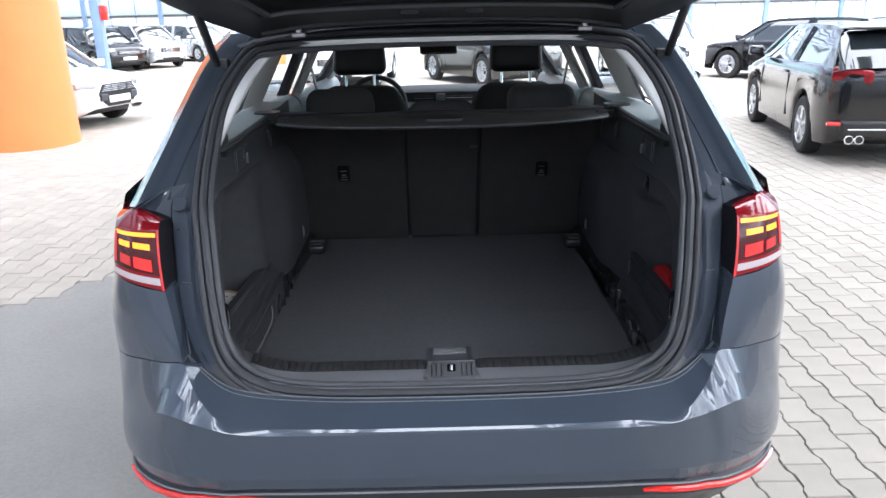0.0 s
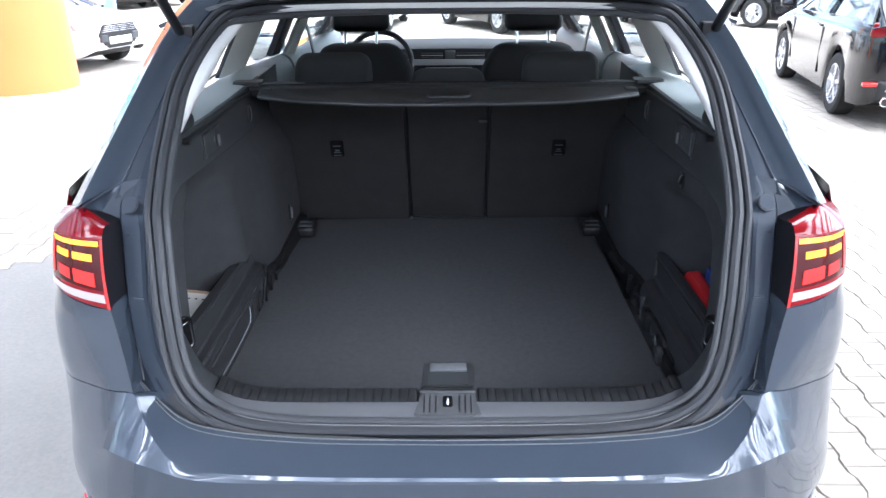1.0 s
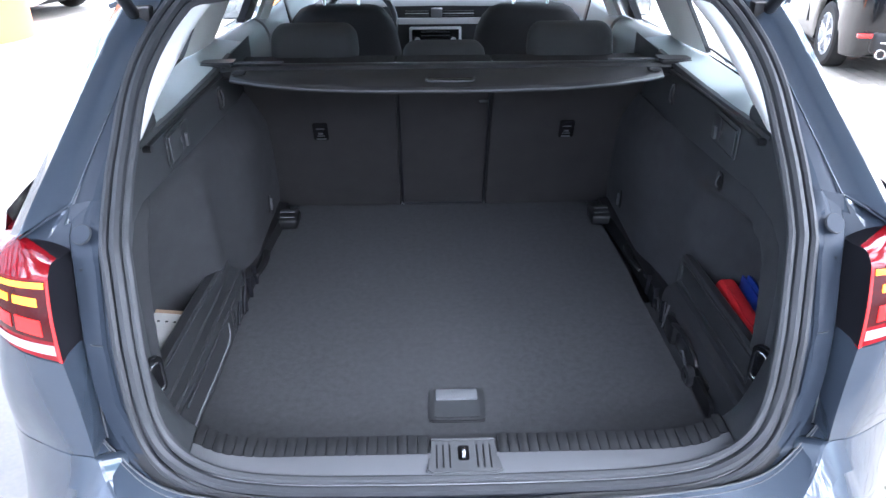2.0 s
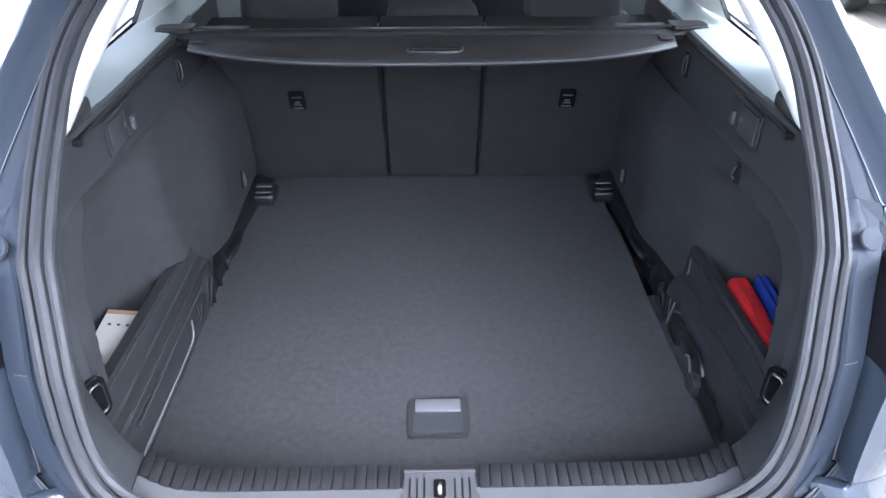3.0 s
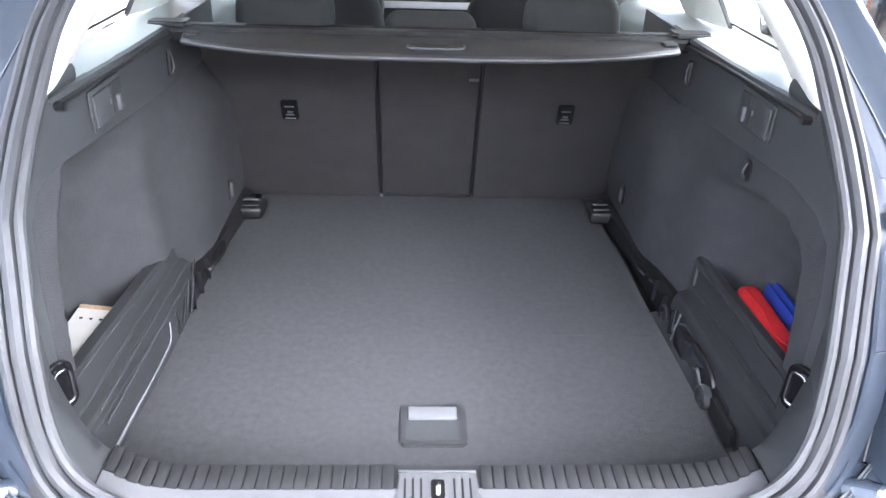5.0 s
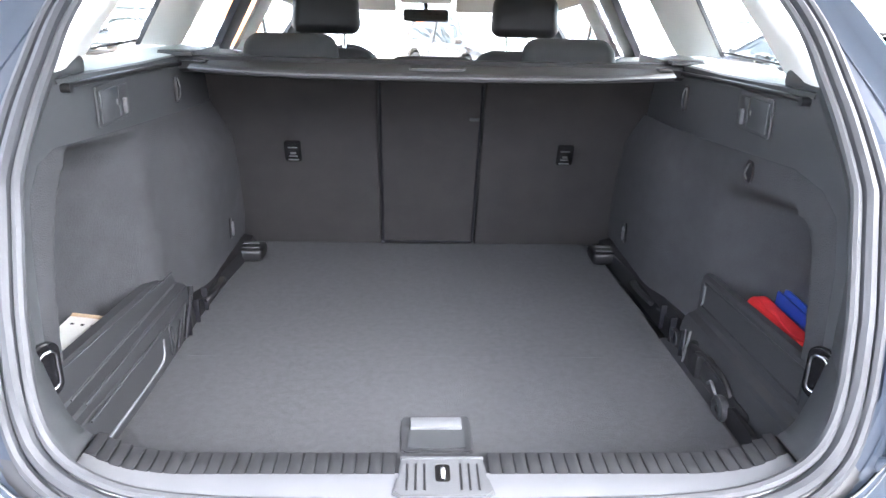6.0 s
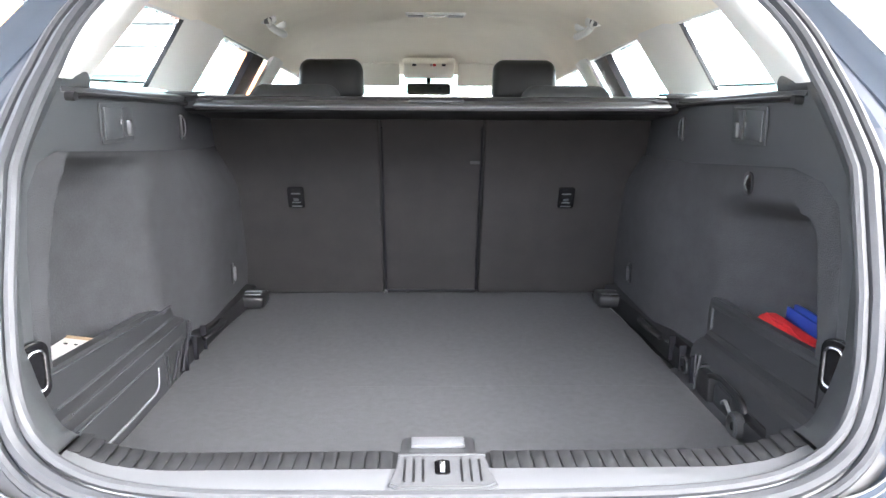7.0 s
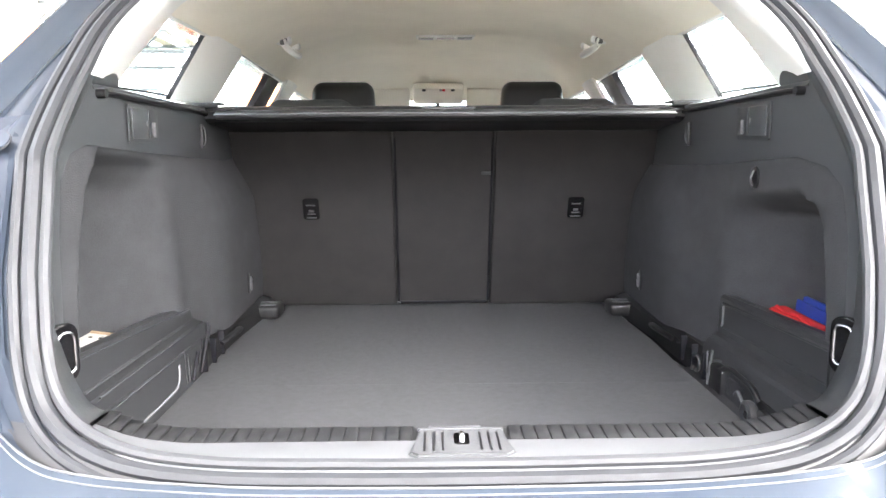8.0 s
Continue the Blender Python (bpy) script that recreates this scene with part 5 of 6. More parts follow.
# Open tailgate overhead with hinges and gas struts: y, z, half-width and droop of its flanks.
GATE = [(0.56, 1.515, 0.56, 0.01), (0.52, 1.535, 0.58, 0.015), (0.30, 1.585, 0.615, 0.02), (0.10, 1.655, 0.655, 0.035), (-0.10, 1.74, 0.69, 0.055), (-0.30, 1.83, 0.72, 0.08), (-0.50, 1.915, 0.73, 0.10), (-0.62, 1.955, 0.72, 0.11), (-0.68, 1.94, 0.70, 0.11)]


def gate_point(k, u, up=0.0):
    y, z, w, d = GATE[k]
    return V(u * w, y, z + up - d * smooth(0.62, 1.0, abs(u)) - 0.02 * u * u)


us = [k / 12 for k in range(-12, 13)]
bm = bmesh.new()
grid(bm, [[gate_point(k, u) for u in us] for k in range(len(GATE))])
thicken(bm, 0.012)
gate = part("tailgate", bm, BLACK, car, "open tailgate with black inner trim", 60)
bm = bmesh.new()
grid(bm, [[gate_point(k, u, -0.016) for u in [q / 12 * 0.78 for q in range(-12, 13)]] for k in range(2, 6)])
thicken(bm, 0.003)
part("inner_window", bm, GLOSS_BLACK, gate, "glossy dark window seen from below", 60)
bm = bmesh.new()
grid(bm, [[gate_point(k, u * 1.012, 0.05 - 0.035 * abs(u) ** 4) for u in us] for k in range(len(GATE))])
thicken(bm, 0.010)
part("outer_skin", bm, PAINT, gate, "blue-grey painted outer skin", 60)
bm = bmesh.new()
grid(bm, [[gate_point(k, u, 0.056) for u in [q / 12 * 0.80 for q in range(-12, 13)]] for k in range(2, 6)])
thicken(bm, 0.004)
part("rear_window", bm, GLOSS_BLACK, gate, "dark rear window", 60)
# rim of the inner trim round the window and its lower pull recess
bm = bmesh.new()
ring = [gate_point(2, u, -0.014) for u in us[3:-3]] + [gate_point(k, 0.78, -0.014) for k in (3, 4)] + [gate_point(5, u, -0.014) for u in us[-4:2:-1]] + [gate_point(k, -0.78, -0.014) for k in (4, 3)]
tube(bm, ring, 0.012, 8, True)
part("window_rim", bm, TRIM, gate)
bm = bmesh.new()
tube(bm, [gate_point(1, u, -0.012) for u in us[1:-1]], 0.010, 8)
part("top_rim", bm, SEAL, gate)
for sx in (-1, 1):
    bm = bmesh.new()
    box(bm, (sx * 0.425, 0.540, 1.505), (0.016, 0.03, 0.05), 0.004)
    box(bm, (sx * 0.425, 0.535, 1.484), (0.040, 0.03, 0.012), 0.003)
    part("hinge", bm, STEEL, gate, "grey steel tailgate hinge")
    bm = bmesh.new()
    box(bm, (sx * 0.09, 0.40, 1.550), (0.05, 0.03, 0.02), 0.006)
    part("bump_stop", bm, SEAL, gate)
    bm = bmesh.new()
    foot, head = V(sx * 0.668, 0.490, 1.408), V(sx * 0.59, 0.0, 1.70)
    rod(bm, foot, lerp(foot, head, 0.62), 0.0125, 12)
    rod(bm, lerp(foot, head, 0.6), head, 0.006, 10)
    st = part("gas_strut", bm, BLACK, gate, "black gas strut")
    bm = bmesh.new()
    box(bm, foot + V(-sx * 0.012, 0.012, -0.004), (0.045, 0.035, 0.04), 0.008)
    part("strut_mount", bm, BLACK, st)

# Bonnet, wings and nose, and the sills between the wheels, which close the body.
bm = bmesh.new()
rows = []
for y, z, w in ((3.99, 0.850, 0.80), (4.15, 0.818, 0.79), (4.35, 0.770, 0.77), (4.52, 0.705, 0.72), (4.60, 0.630, 0.68)):
    rows.append([V(k / 8 * w, y - 0.10 * (k / 8) ** 2, z - 0.035 * abs(k / 8) ** 3) for k in range(-8, 9)])
grid(bm, rows)
thicken(bm, 0.012)
part("bonnet", bm, PAINT, car, "", 50)
bm = bmesh.new()
rows = []
for z, w, y in ((0.63, 0.68, 4.605), (0.52, 0.74, 4.64), (0.35, 0.76, 4.65), (0.15, 0.75, 4.63), (-0.02, 0.72, 4.58)):
    rows.append([V(sx * 0.945, 4.16, z + 0.14 * (z > 0.5)) for sx in (-1,)] + [V(k / 8 * w, y - 0.14 * (k / 8) ** 4, z) for k in range(-8, 9)] + [V(0.945, 4.16, z + 0.14 * (z > 0.5))])
grid(bm, rows)
part("front_bumper", bm, PAINT, car, "", 50)
for sx in (-1, 1):
    bm = bmesh.new()
    grid(bm, [[V(sx * x, y, z - 0.045 * (y - 1.4)) for y in (1.36, 2.0, 2.7, 3.36)] for x, z in ((0.935, 0.36), (0.940, 0.20), (0.925, 0.08), (0.88, 0.03), (0.70, 0.02))])
    part("rocker_panel", bm, PAINT, car, "", 50)
    bm = bmesh.new()
    grid(bm, [[V(sx * 0.945, 3.42, 1.02), V(sx * 0.92, 3.72, 0.95), V(sx * 0.90, 4.0, 0.86), V(sx * 0.86, 4.16, 0.80), V(sx * 0.70, 4.49, 0.68)], [V(sx * 0.70, 3.42, 1.05), V(sx * 0.70, 3.72, 0.98), V(sx * 0.78, 4.0, 0.85), V(sx * 0.76, 4.16, 0.80), V(sx * 0.66, 4.50, 0.68)]])
    thicken(bm, 0.01)
    part("wing", bm, PAINT, car, "", 50)

# ---- load cover ----
cover = thing("load_cover", CAR, "black retractable load cover rolled up behind the rear seats", "load cover")
bm = bmesh.new()
rows = []
for y, z in ((0.955, 1.138), (0.945, 1.146), (0.943, 1.164), (0.950, 1.175), (0.964, 1.178), (1.0, 1.171), (1.028, 1.158), (1.038, 1.146), (1.035, 1.136), (1.0, 1.130)):
    rows.append([V(x, y, z) for x in (-0.645, -0.62, -0.3, 0, 0.3, 0.62, 0.645)])
rows.append(rows[0])
vs = grid(bm, rows)
part("cassette", bm, LEATHER, cover, "black cassette")
bm = bmesh.new()
rows = []
for k in range(-20, 21):
    u = k / 20
    x = 0.598 * u
    rear = 0.776 + 0.115 * abs(u) ** 3.0
    rows.append([V(x, 0.96, 1.166), V(x, 0.92, 1.167), V(x, rear + 0.016, 1.162), V(x, rear + 0.004, 1.158), V(x, rear, 1.152), V(x, rear + 0.002, 1.146), V(x, rear + 0.02, 1.142), V(x, 0.96, 1.150)])
grid(bm, rows)
blind = part("blind", bm, BLIND, cover, "black blind end flap with a pull handle", 50)
bm = bmesh.new()
tube(bm, [V(0.598 * k / 20, 0.775 + 0.115 * abs(k / 20) ** 3, 1.153) for k in range(-20, 21)], 0.0028, 6)
part("flap_edge", bm, EDGEGREY, blind)
bm = bmesh.new()
tube(bm, curve([(-0.060, 0.846, 1.167), (-0.055, 0.822, 1.166), (0.0, 0.818, 1.166), (0.060, 0.822, 1.166), (0.070, 0.850, 1.168)], 5), 0.0026, 6)
hf = part("pull_handle", bm, EDGEGREY, blind, "grey pull handle")
bm = bmesh.new()
box(bm, (0.004, 0.837, 1.1655), (0.118, 0.026, 0.004), 0.0015)
part("handle_slot", bm, GLOSS_BLACK, hf)
for sx in (-1, 1):
    bm = bmesh.new()
    prism(bm, [(0.596, 0.950), (0.606, 0.940), (0.682, 0.944), (0.688, 0.952), (0.684, 0.978), (0.676, 0.984), (0.596, 0.990)], 0.007, pose(0, 0, 1.181))
    for v in bm.verts:
        v.co.x *= sx
    cap = part("end_cap", bm, BARRIER, cover)
    bm = bmesh.new()
    box(bm, (sx * 0.644, 0.942, 1.180), (0.086, 0.010, 0.010), 0.003)
    part("cap_lip", bm, BLACK, cap)
    bm = bmesh.new()
    for y in (0.985, 1.018):
        rod(bm, (sx * 0.598, y, 1.180 - 0.2 * (y - 0.97)), (sx * 0.470, y, 1.180 - 0.2 * (y - 0.97)), 0.003, 8)
    part("cassette_grip", bm, LOCKGREY, cap)
    bm = bmesh.new()
    box(bm, (sx * 0.575, 0.915, 1.168), (0.034, 0.035, 0.006), 0.004)
    part("flap_clip", bm, BLIND, cover)

# ---- loose things in the boot ----
carton = thing("carton", CAR @ pose(-0.703, 0.300, 0.590, -3, 0, 3), "white carton with a brown flap in the side tray", "box")
bm = bmesh.new()
box(bm, (0, 0, 0.058), (0.084, 0.27, 0.115), 0.003, pose(0, 0, 0, 0, 8, 0))
part("box_body", bm, WHITE_CARD, carton)
bm = bmesh.new()
box(bm, (0.006, 0.134, 0.115), (0.078, 0.014, 0.003), 0.001, pose(0, 0, 0, 12, 8, 0))
part("flap", bm, KRAFT, carton, "brown cardboard flap")
for k in range(3):
    bm = bmesh.new()
    box(bm, (-0.012 + 0.019 * k, 0.085, 0.1185 - 0.0026 * (k - 1)), (0.006, 0.006, 0.001), 0, pose(0, 0, 0, 0, 8, 0))
    part("print_mark", bm, PRINT, carton)
bag = thing("red_bag", CAR @ pose(0.700, 0.345, 0.594, 0, 0, -2), "red fabric bag tucked in the side tray", "bag")
bm = bmesh.new()
box(bm, (0, 0, 0.070), (0.052, 0.33, 0.140), 0.018, seg=4)
for v in bm.verts:
    v.co.z += 0.012 * noise.noise(v.co * 16)
    v.co.x += 0.008 * noise.noise(v.co * 14 + V(3, 0, 0))
part("bag_body", bm, RED_CLOTH, bag)
bm = bmesh.new()
tube(bm, [V(-0.012 + 0.004 * math.sin(k), -0.13 + 0.026 * k, 0.120 + 0.004 * math.sin(k * 1.3)) for k in range(11)], 0.003, 6)
bmesh.ops.translate(bm, vec=(0, 0, 0.022), verts=bm.verts)
part("seam", bm, RED_CLOTH, bag)
folder = thing("blue_folder", CAR @ pose(0.740, 0.34, 0.615, 0, 3, -2), "blue plastic folder behind the red bag", "folder")
bm = bmesh.new()
box(bm, (0, 0, 0.072), (0.008, 0.30, 0.144), 0.003)
box(bm, (-0.010, 0, 0.068), (0.005, 0.30, 0.132), 0.002)
part("cover", bm, BLUE_CLOTH, folder)
# ---- the yard: ground, column, hall, parked cars ----
CONCRETE = mat("worn_concrete", (0.215, 0.207, 0.195), 0.85, vary=0.16, scale=1.2, grain=60, bump=0.15, dist=0.004)
JOINT = mat("sandy_joint", (0.11, 0.10, 0.09), 0.95, vary=0.2, scale=3, grain=200, bump=0.2)
ORANGE = mat("orange_paint", (0.84, 0.25, 0.075), 0.45, vary=0.06, scale=2, grain=120, bump=0.05)
WALLPAINT = mat("white_wall_panels", (0.82, 0.83, 0.84), 0.6, vary=0.04, scale=1, grain=60, bump=0.03)
BLUEPOST = mat("blue_steel", (0.20, 0.29, 0.44), 0.45, vary=0.1, scale=3, grain=150, bump=0.04)
TURQ = mat("turquoise_steel", (0.22, 0.55, 0.58), 0.5, vary=0.1, scale=3, grain=150, bump=0.04)
ROOFPANEL = mat("pale_roof_sheet", (0.20, 0.20, 0.165), 0.6, vary=0.08, scale=2, grain=100, bump=0.05)
DARKSTEEL = mat("dark_steel", (0.06, 0.07, 0.075), 0.5, vary=0.1, scale=4, grain=150, bump=0.04)
TYRE = mat("tyre_rubber", (0.018, 0.018, 0.018), 0.85, vary=0.2, scale=20, grain=200, bump=0.2)
RIM = mat("alloy_rim", (0.62, 0.63, 0.65), 0.28, 0.9, vary=0.06, bump=0.02)
CARGLASS = mat("dark_car_glass", (0.02, 0.025, 0.028), 0.04, vary=0.05, bump=0, coat=1.0)
HEADLAMP = mat("headlamp_glass", (0.55, 0.57, 0.60), 0.08, 0.4, vary=0.15, scale=30, bump=0, coat=1.0)


def paver_material():
    m = mat("paver", (0.315, 0.285, 0.245), 0.9, vary=0.10, scale=5, grain=180, bump=0.25, dist=0.003)
    n, l = m.node_tree.nodes, m.node_tree.links
    p = n["Principled BSDF"]
    src = p.inputs["Base Color"].links[0].from_socket
    geo, inf, add = n.new("ShaderNodeNewGeometry"), n.new("ShaderNodeObjectInfo"), n.new("ShaderNodeMath")
    l.new(geo.outputs["Random Per Island"], add.inputs[0])
    l.new(inf.outputs["Random"], add.inputs[1])
    fr = n.new("ShaderNodeMath")
    fr.operation = "FRACT"
    l.new(add.outputs[0], fr.inputs[0])
    rg = n.new("ShaderNodeMapRange")
    rg.inputs["To Min"].default_value, rg.inputs["To Max"].default_value = 0.93, 1.06
    l.new(fr.outputs[0], rg.inputs["Value"])
    hs = n.new("ShaderNodeHueSaturation")
    l.new(src, hs.inputs["Color"])
    l.new(rg.outputs[0], hs.inputs["Value"])
    l.new(hs.outputs[0], p.inputs["Base Color"])
    return m


PAVER = paver_material()

bm = bmesh.new()
bmesh.ops.create_grid(bm, x_segments=8, y_segments=8, size=400)
bmesh.ops.translate(bm, vec=(0, 0, -0.014), verts=bm.verts)
tagged(part("ground", bm, JOINT), "sandy bedding and yard ground reaching far away", "ground", kind="structure")
bm = bmesh.new()
prism(bm, [(-7.25, -10.7), (0.95, -10.7), (0.95, 3.6), (-1.94, 3.6), (-2.75, 2.5), (-7.25, -3.8)], 0.12, pose(0, 0, -0.1255))
tagged(part("concrete_slab", bm, CONCRETE), "worn grey concrete slab under the car", "ground", kind="structure")


bm = bmesh.new()
box(bm, (-5, 33.5, -0.026), (90, 33.0, 0.04), 0.004)
tagged(part("far_pavement", bm, PAVER), "cream paved yard further off", "pavement", kind="structure")


def stone_outline():
    """The bone outline of an interlocking paver, 0.2 m long, between the joints."""
    a, b, h = 0.0795, 0.0655, 0.0975
    right = [(a, -h), (a, -0.062), (b, -0.036), (b, 0.036), (a, 0.062), (a, h)]
    return right + [(-x, y) for x, y in right[::-1]]


STONE = stone_outline()


def stone_mesh():
    bm = bmesh.new()
    top = [bm.verts.new((x * 0.965, y * 0.965, 0.0)) for x, y in STONE]
    mid = [bm.verts.new((x, y, -0.004)) for x, y in STONE]
    low = [bm.verts.new((x, y, -0.02)) for x, y in STONE]
    bm.faces.new(top)
    for a, b in ((top, mid), (mid, low)):
        for i in range(12):
            bm.faces.new((a[i], b[i], b[(i + 1) % 12], a[(i + 1) % 12]))
    return bm


def paved(x, y):
    if -7.2 < x < 0.84 and y < min(3.48, 2.38 + 1.4 * (x + 2.75)):
        return False
    return True


pave = tagged(new("pavement"), "interlocking cream concrete pavers", "pavement", kind="structure")
rnd = random.Random(4)
verts, faces, near = [], [], []
for i in range(-60, 62):
    for j in range(-12, 85):
        x, y = i * 0.1505, j * 0.2 + (0.1 if i % 2 else 0.0)
        if not paved(x, y) or abs(x) > 3 + 0.62 * (y + 2.5):
            continue
        z, r = rnd.uniform(-0.0025, 0.0015), rnd.uniform(-0.8, 0.8)
        if 0.9 < x < 2.7 and -1.0 < y < 3.6 and len(near) < 300:
            near.append((x, y, z, r))
            continue
        base = len(verts)
        for zz, k in ((z, 0.965), (z - 0.004, 1.0), (-0.02, 1.0)):
            for px, py in STONE:
                verts.append((x + px * k, y + py * k, zz))
        faces.append(tuple(base + q for q in range(12)))
        for lay in (0, 12):
            for q in range(12):
                faces.append((base + lay + q, base + lay + 12 + q, base + lay + 12 + (q + 1) % 12, base + lay + (q + 1) % 12))
me = bpy.data.meshes.new("pavers")
me.from_pydata(verts, [], faces)
me.materials.append(PAVER)
rest = new("pavers", me)
rest.parent = pave
tagged(rest, kind="stuff")

# Orange columns.
def column(x, y, r):
    bm = bmesh.new()
    rows = [[V(rr * math.cos(2 * math.pi * k / 48), rr * math.sin(2 * math.pi * k / 48), z) for k in range(48)] for z, rr in ((0, r), (0.03, r + 0.004), (2.5, r), (7.2, r))]
    grid(bm, rows, closed=True)
    ob = part("column", bm, ORANGE)
    ob.matrix_basis = pose(x, y, -0.012)
    return tagged(ob, "round orange painted concrete column standing in the yard", "column", "orange columns")


column(-6.04, 8.93, 0.75)
column(-6.35, 27.0, 0.65)

# Far hall walls with blue posts and turquoise beams.
def hall_wall(name, a, b, h):
    a, b = V(*a, 0), V(*b, 0)
    d = b - a
    M = Matrix.Translation(a) @ pose(0, 0, 0, 0, 0, math.degrees(math.atan2(d.y, d.x)))
    bm = bmesh.new()
    box(bm, (d.length / 2, 0.15, 0.95), (d.length, 0.3, 1.9), 0.01)
    w = tagged(part(name, bm, WALLPAINT), "glazed hall wall with blue steel posts on a white parapet", "wall", kind="structure")
    w.matrix_basis = M
    n = int(d.length / 4.5)
    for k in range(n + 1):
        bm = bmesh.new()
        x = k * d.length / n
        box(bm, (x, -0.12, h / 2), (0.26, 0.22, h), 0.01)
        part("wall_post", bm, BLUEPOST, w)
        if k < n:
            bm = bmesh.new()
            grid(bm, [[V(x, 0.0, z), V(x + d.length / n, 0.0, z)] for z in (1.9, h)])
            pane = part("pane", bm, GLASS, w)
            pane.visible_shadow = False
            for q in (1, 2):
                bm = bmesh.new()
                box(bm, (x + q * d.length / n / 3, -0.03, h / 2), (0.06, 0.06, h), 0.01)
                part("mullion", bm, BLUEPOST, w)
    for z in (1.95, 6.2):
        bm = bmesh.new()
        box(bm, (d.length / 2, -0.06, z), (d.length, 0.10, 0.12), 0.01)
        part("wall_rail", bm, DARKSTEEL, w)
    # beam with round holes
    bm = bmesh.new()
    z0, z1, pitch = 3.40, 4.50, 1.1
    m = int(d.length / pitch)
    for k in range(m):
        cx, cz = (k + 0.5) * pitch, (z0 + z1) / 2
        sq = [V(cx + pitch / 2 * u, -0.5, cz + (z1 - z0) / 2 * v) for u, v in ((1, 0), (1, 1), (0, 1), (-1, 1), (-1, 0), (-1, -1), (0, -1), (1, -1))]
        ci = [V(cx + 0.30 * math.cos(radians(45 * q)), -0.5, cz + 0.30 * math.sin(radians(45 * q))) for q in range(8)]
        grid(bm, [sq, ci], closed=True)
    thicken(bm, 0.05)
    for z in (z0, z1):
        box(bm, (d.length / 2, -0.5, z), (d.length, 0.3, 0.06), 0.005)
    part("cellular_beam", bm, TURQ, w, "turquoise beam with round holes")
    return w


hall_wall("wall_north", (-45, 46), (30, 46), 8.0)
hall_wall("wall_east", (30, 46), (30, -20), 8.0)

# Roofed hall beside the yard.
roof = thing("hall_roof", pose(0, 0, 0), "pale hall roof with open skylight strips on dark steel trusses", "roof", kind="structure")
# strips of sheet with open skylights between them; an unseen closed bay is added over the car to darken its reflections
for k in range(52):
    x = -49.7 + 1.55 * k
    # far ends out of view are set to shade the ground on the left
    far = 46.0 if x < -10 else (16.0 if x < 0 else 6.0)
    # middle strips stop short behind, an added gap that brightens the bumper's crease
    bays = [(-25 if abs(x) > 4.6 else -12.3, far, 0.1 if x < -10 else 0.075)]
    if abs(x) < 5.6:
        bays = [(-12.3, -7.0, 0.1), (-7.0, 4.5, 0.195), (4.5, far, 0.075)]
    for y0_, y1_, wide in bays:
        bm = bmesh.new()
        grid(bm, [[V(x + wide * (q - 4), y, 8.62 + (0.02 if q % 2 else -0.02)) for y in (y0_, y1_)] for q in range(9)])
        thicken(bm, 0.01)
        part("roof_strip", bm, ROOFPANEL, roof)
for k in range(12):
    y = -22 + 6 * k
    bm = bmesh.new()
    box(bm, (-10, y, 7.3), (80, 0.16, 0.18), 0.01)
    box(bm, (-10, y, 8.5), (80, 0.16, 0.16), 0.01)
    for q in range(32):
        xa = -50 + 2.5 * q
        rod(bm, (xa, y, 7.3), (xa + 1.25, y, 8.5), 0.05, 6)
        rod(bm, (xa + 1.25, y, 8.5), (xa + 2.5, y, 7.3), 0.05, 6)
    part("truss", bm, DARKSTEEL, roof)
    bm = bmesh.new()
    rod(bm, (-10.2, y, 0), (-10.2, y, 8.5), 0.16, 12) if k < 4 else rod(bm, (-26, y, 0), (-26, y, 8.5), 0.16, 12)
    part("roof_post", bm, BLUEPOST, roof)
hall_wall("wall_west", (-50, -25), (-50, 46), 8.0)
bm = bmesh.new()
for k in range(53):
    box(bm, (-49.2 + 1.5 * k, -14.0, 2.6), (1.49, 0.2, 5.2), 0.02)
tagged(part("wall_south", bm, WALLPAINT), "white panelled hall wall behind the yard", "wall", kind="structure")

post = thing("steel_post", pose(-10.65, 22.6, -0.012), "pale blue steel post with a red box", "post")
bm = bmesh.new()
box(bm, (0, 0, 3.6), (0.30, 0.30, 7.2), 0.02)
part("shaft", bm, BLUEPOST, post)
bm = bmesh.new()
box(bm, (0.26, -0.05, 1.95), (0.20, 0.24, 0.45), 0.03)
part("red_box", bm, REFLECTOR, post, "small red box")


# Parked cars.
def wheel_at(parent, x, y, r, side, rim=RIM, spokes=5):
    bm = bmesh.new()
    rows = []
    for dx, rr in ((-0.10, r * 0.66), (-0.105, r * 0.90), (-0.085, r * 0.985), (-0.05, r), (0.05, r), (0.085, r * 0.985), (0.105, r * 0.90), (0.10, r * 0.66)):
        rows.append([V(x + dx, y + rr * math.cos(2 * math.pi * k / 32), r + rr * math.sin(2 * math.pi * k / 32)) for k in range(32)])
    rows.append(rows[0])
    grid(bm, rows, closed=True)
    w = part("wheel", bm, TYRE, parent)
    bm = bmesh.new()
    ox = x + side * 0.085
    rows = [[V(ox + d * side, y + rr * math.cos(2 * math.pi * k / 32), r + rr * math.sin(2 * math.pi * k / 32)) for k in range(32)] for d, rr in ((0.012, r * 0.68), (0.014, r * 0.62), (-0.05, r * 0.58), (-0.06, r * 0.2))]
    grid(bm, rows, closed=True)
    for q in range(spokes):
        a = 2 * math.pi * q / spokes + 0.3
        for off in (-0.10, 0.10):
            box(bm, (ox, y + r * 0.38 * math.cos(a + off), r + r * 0.38 * math.sin(a + off)), (0.02, r * 0.50, r * 0.085), 0.004, pose(0, 0, 0, math.degrees(a + off), 0, 0), seg=1)
    rod(bm, (ox - side * 0.02, y, r), (ox + side * 0.015, y, r), r * 0.15, 12)
    part("rim", bm, rim, w)
    return w


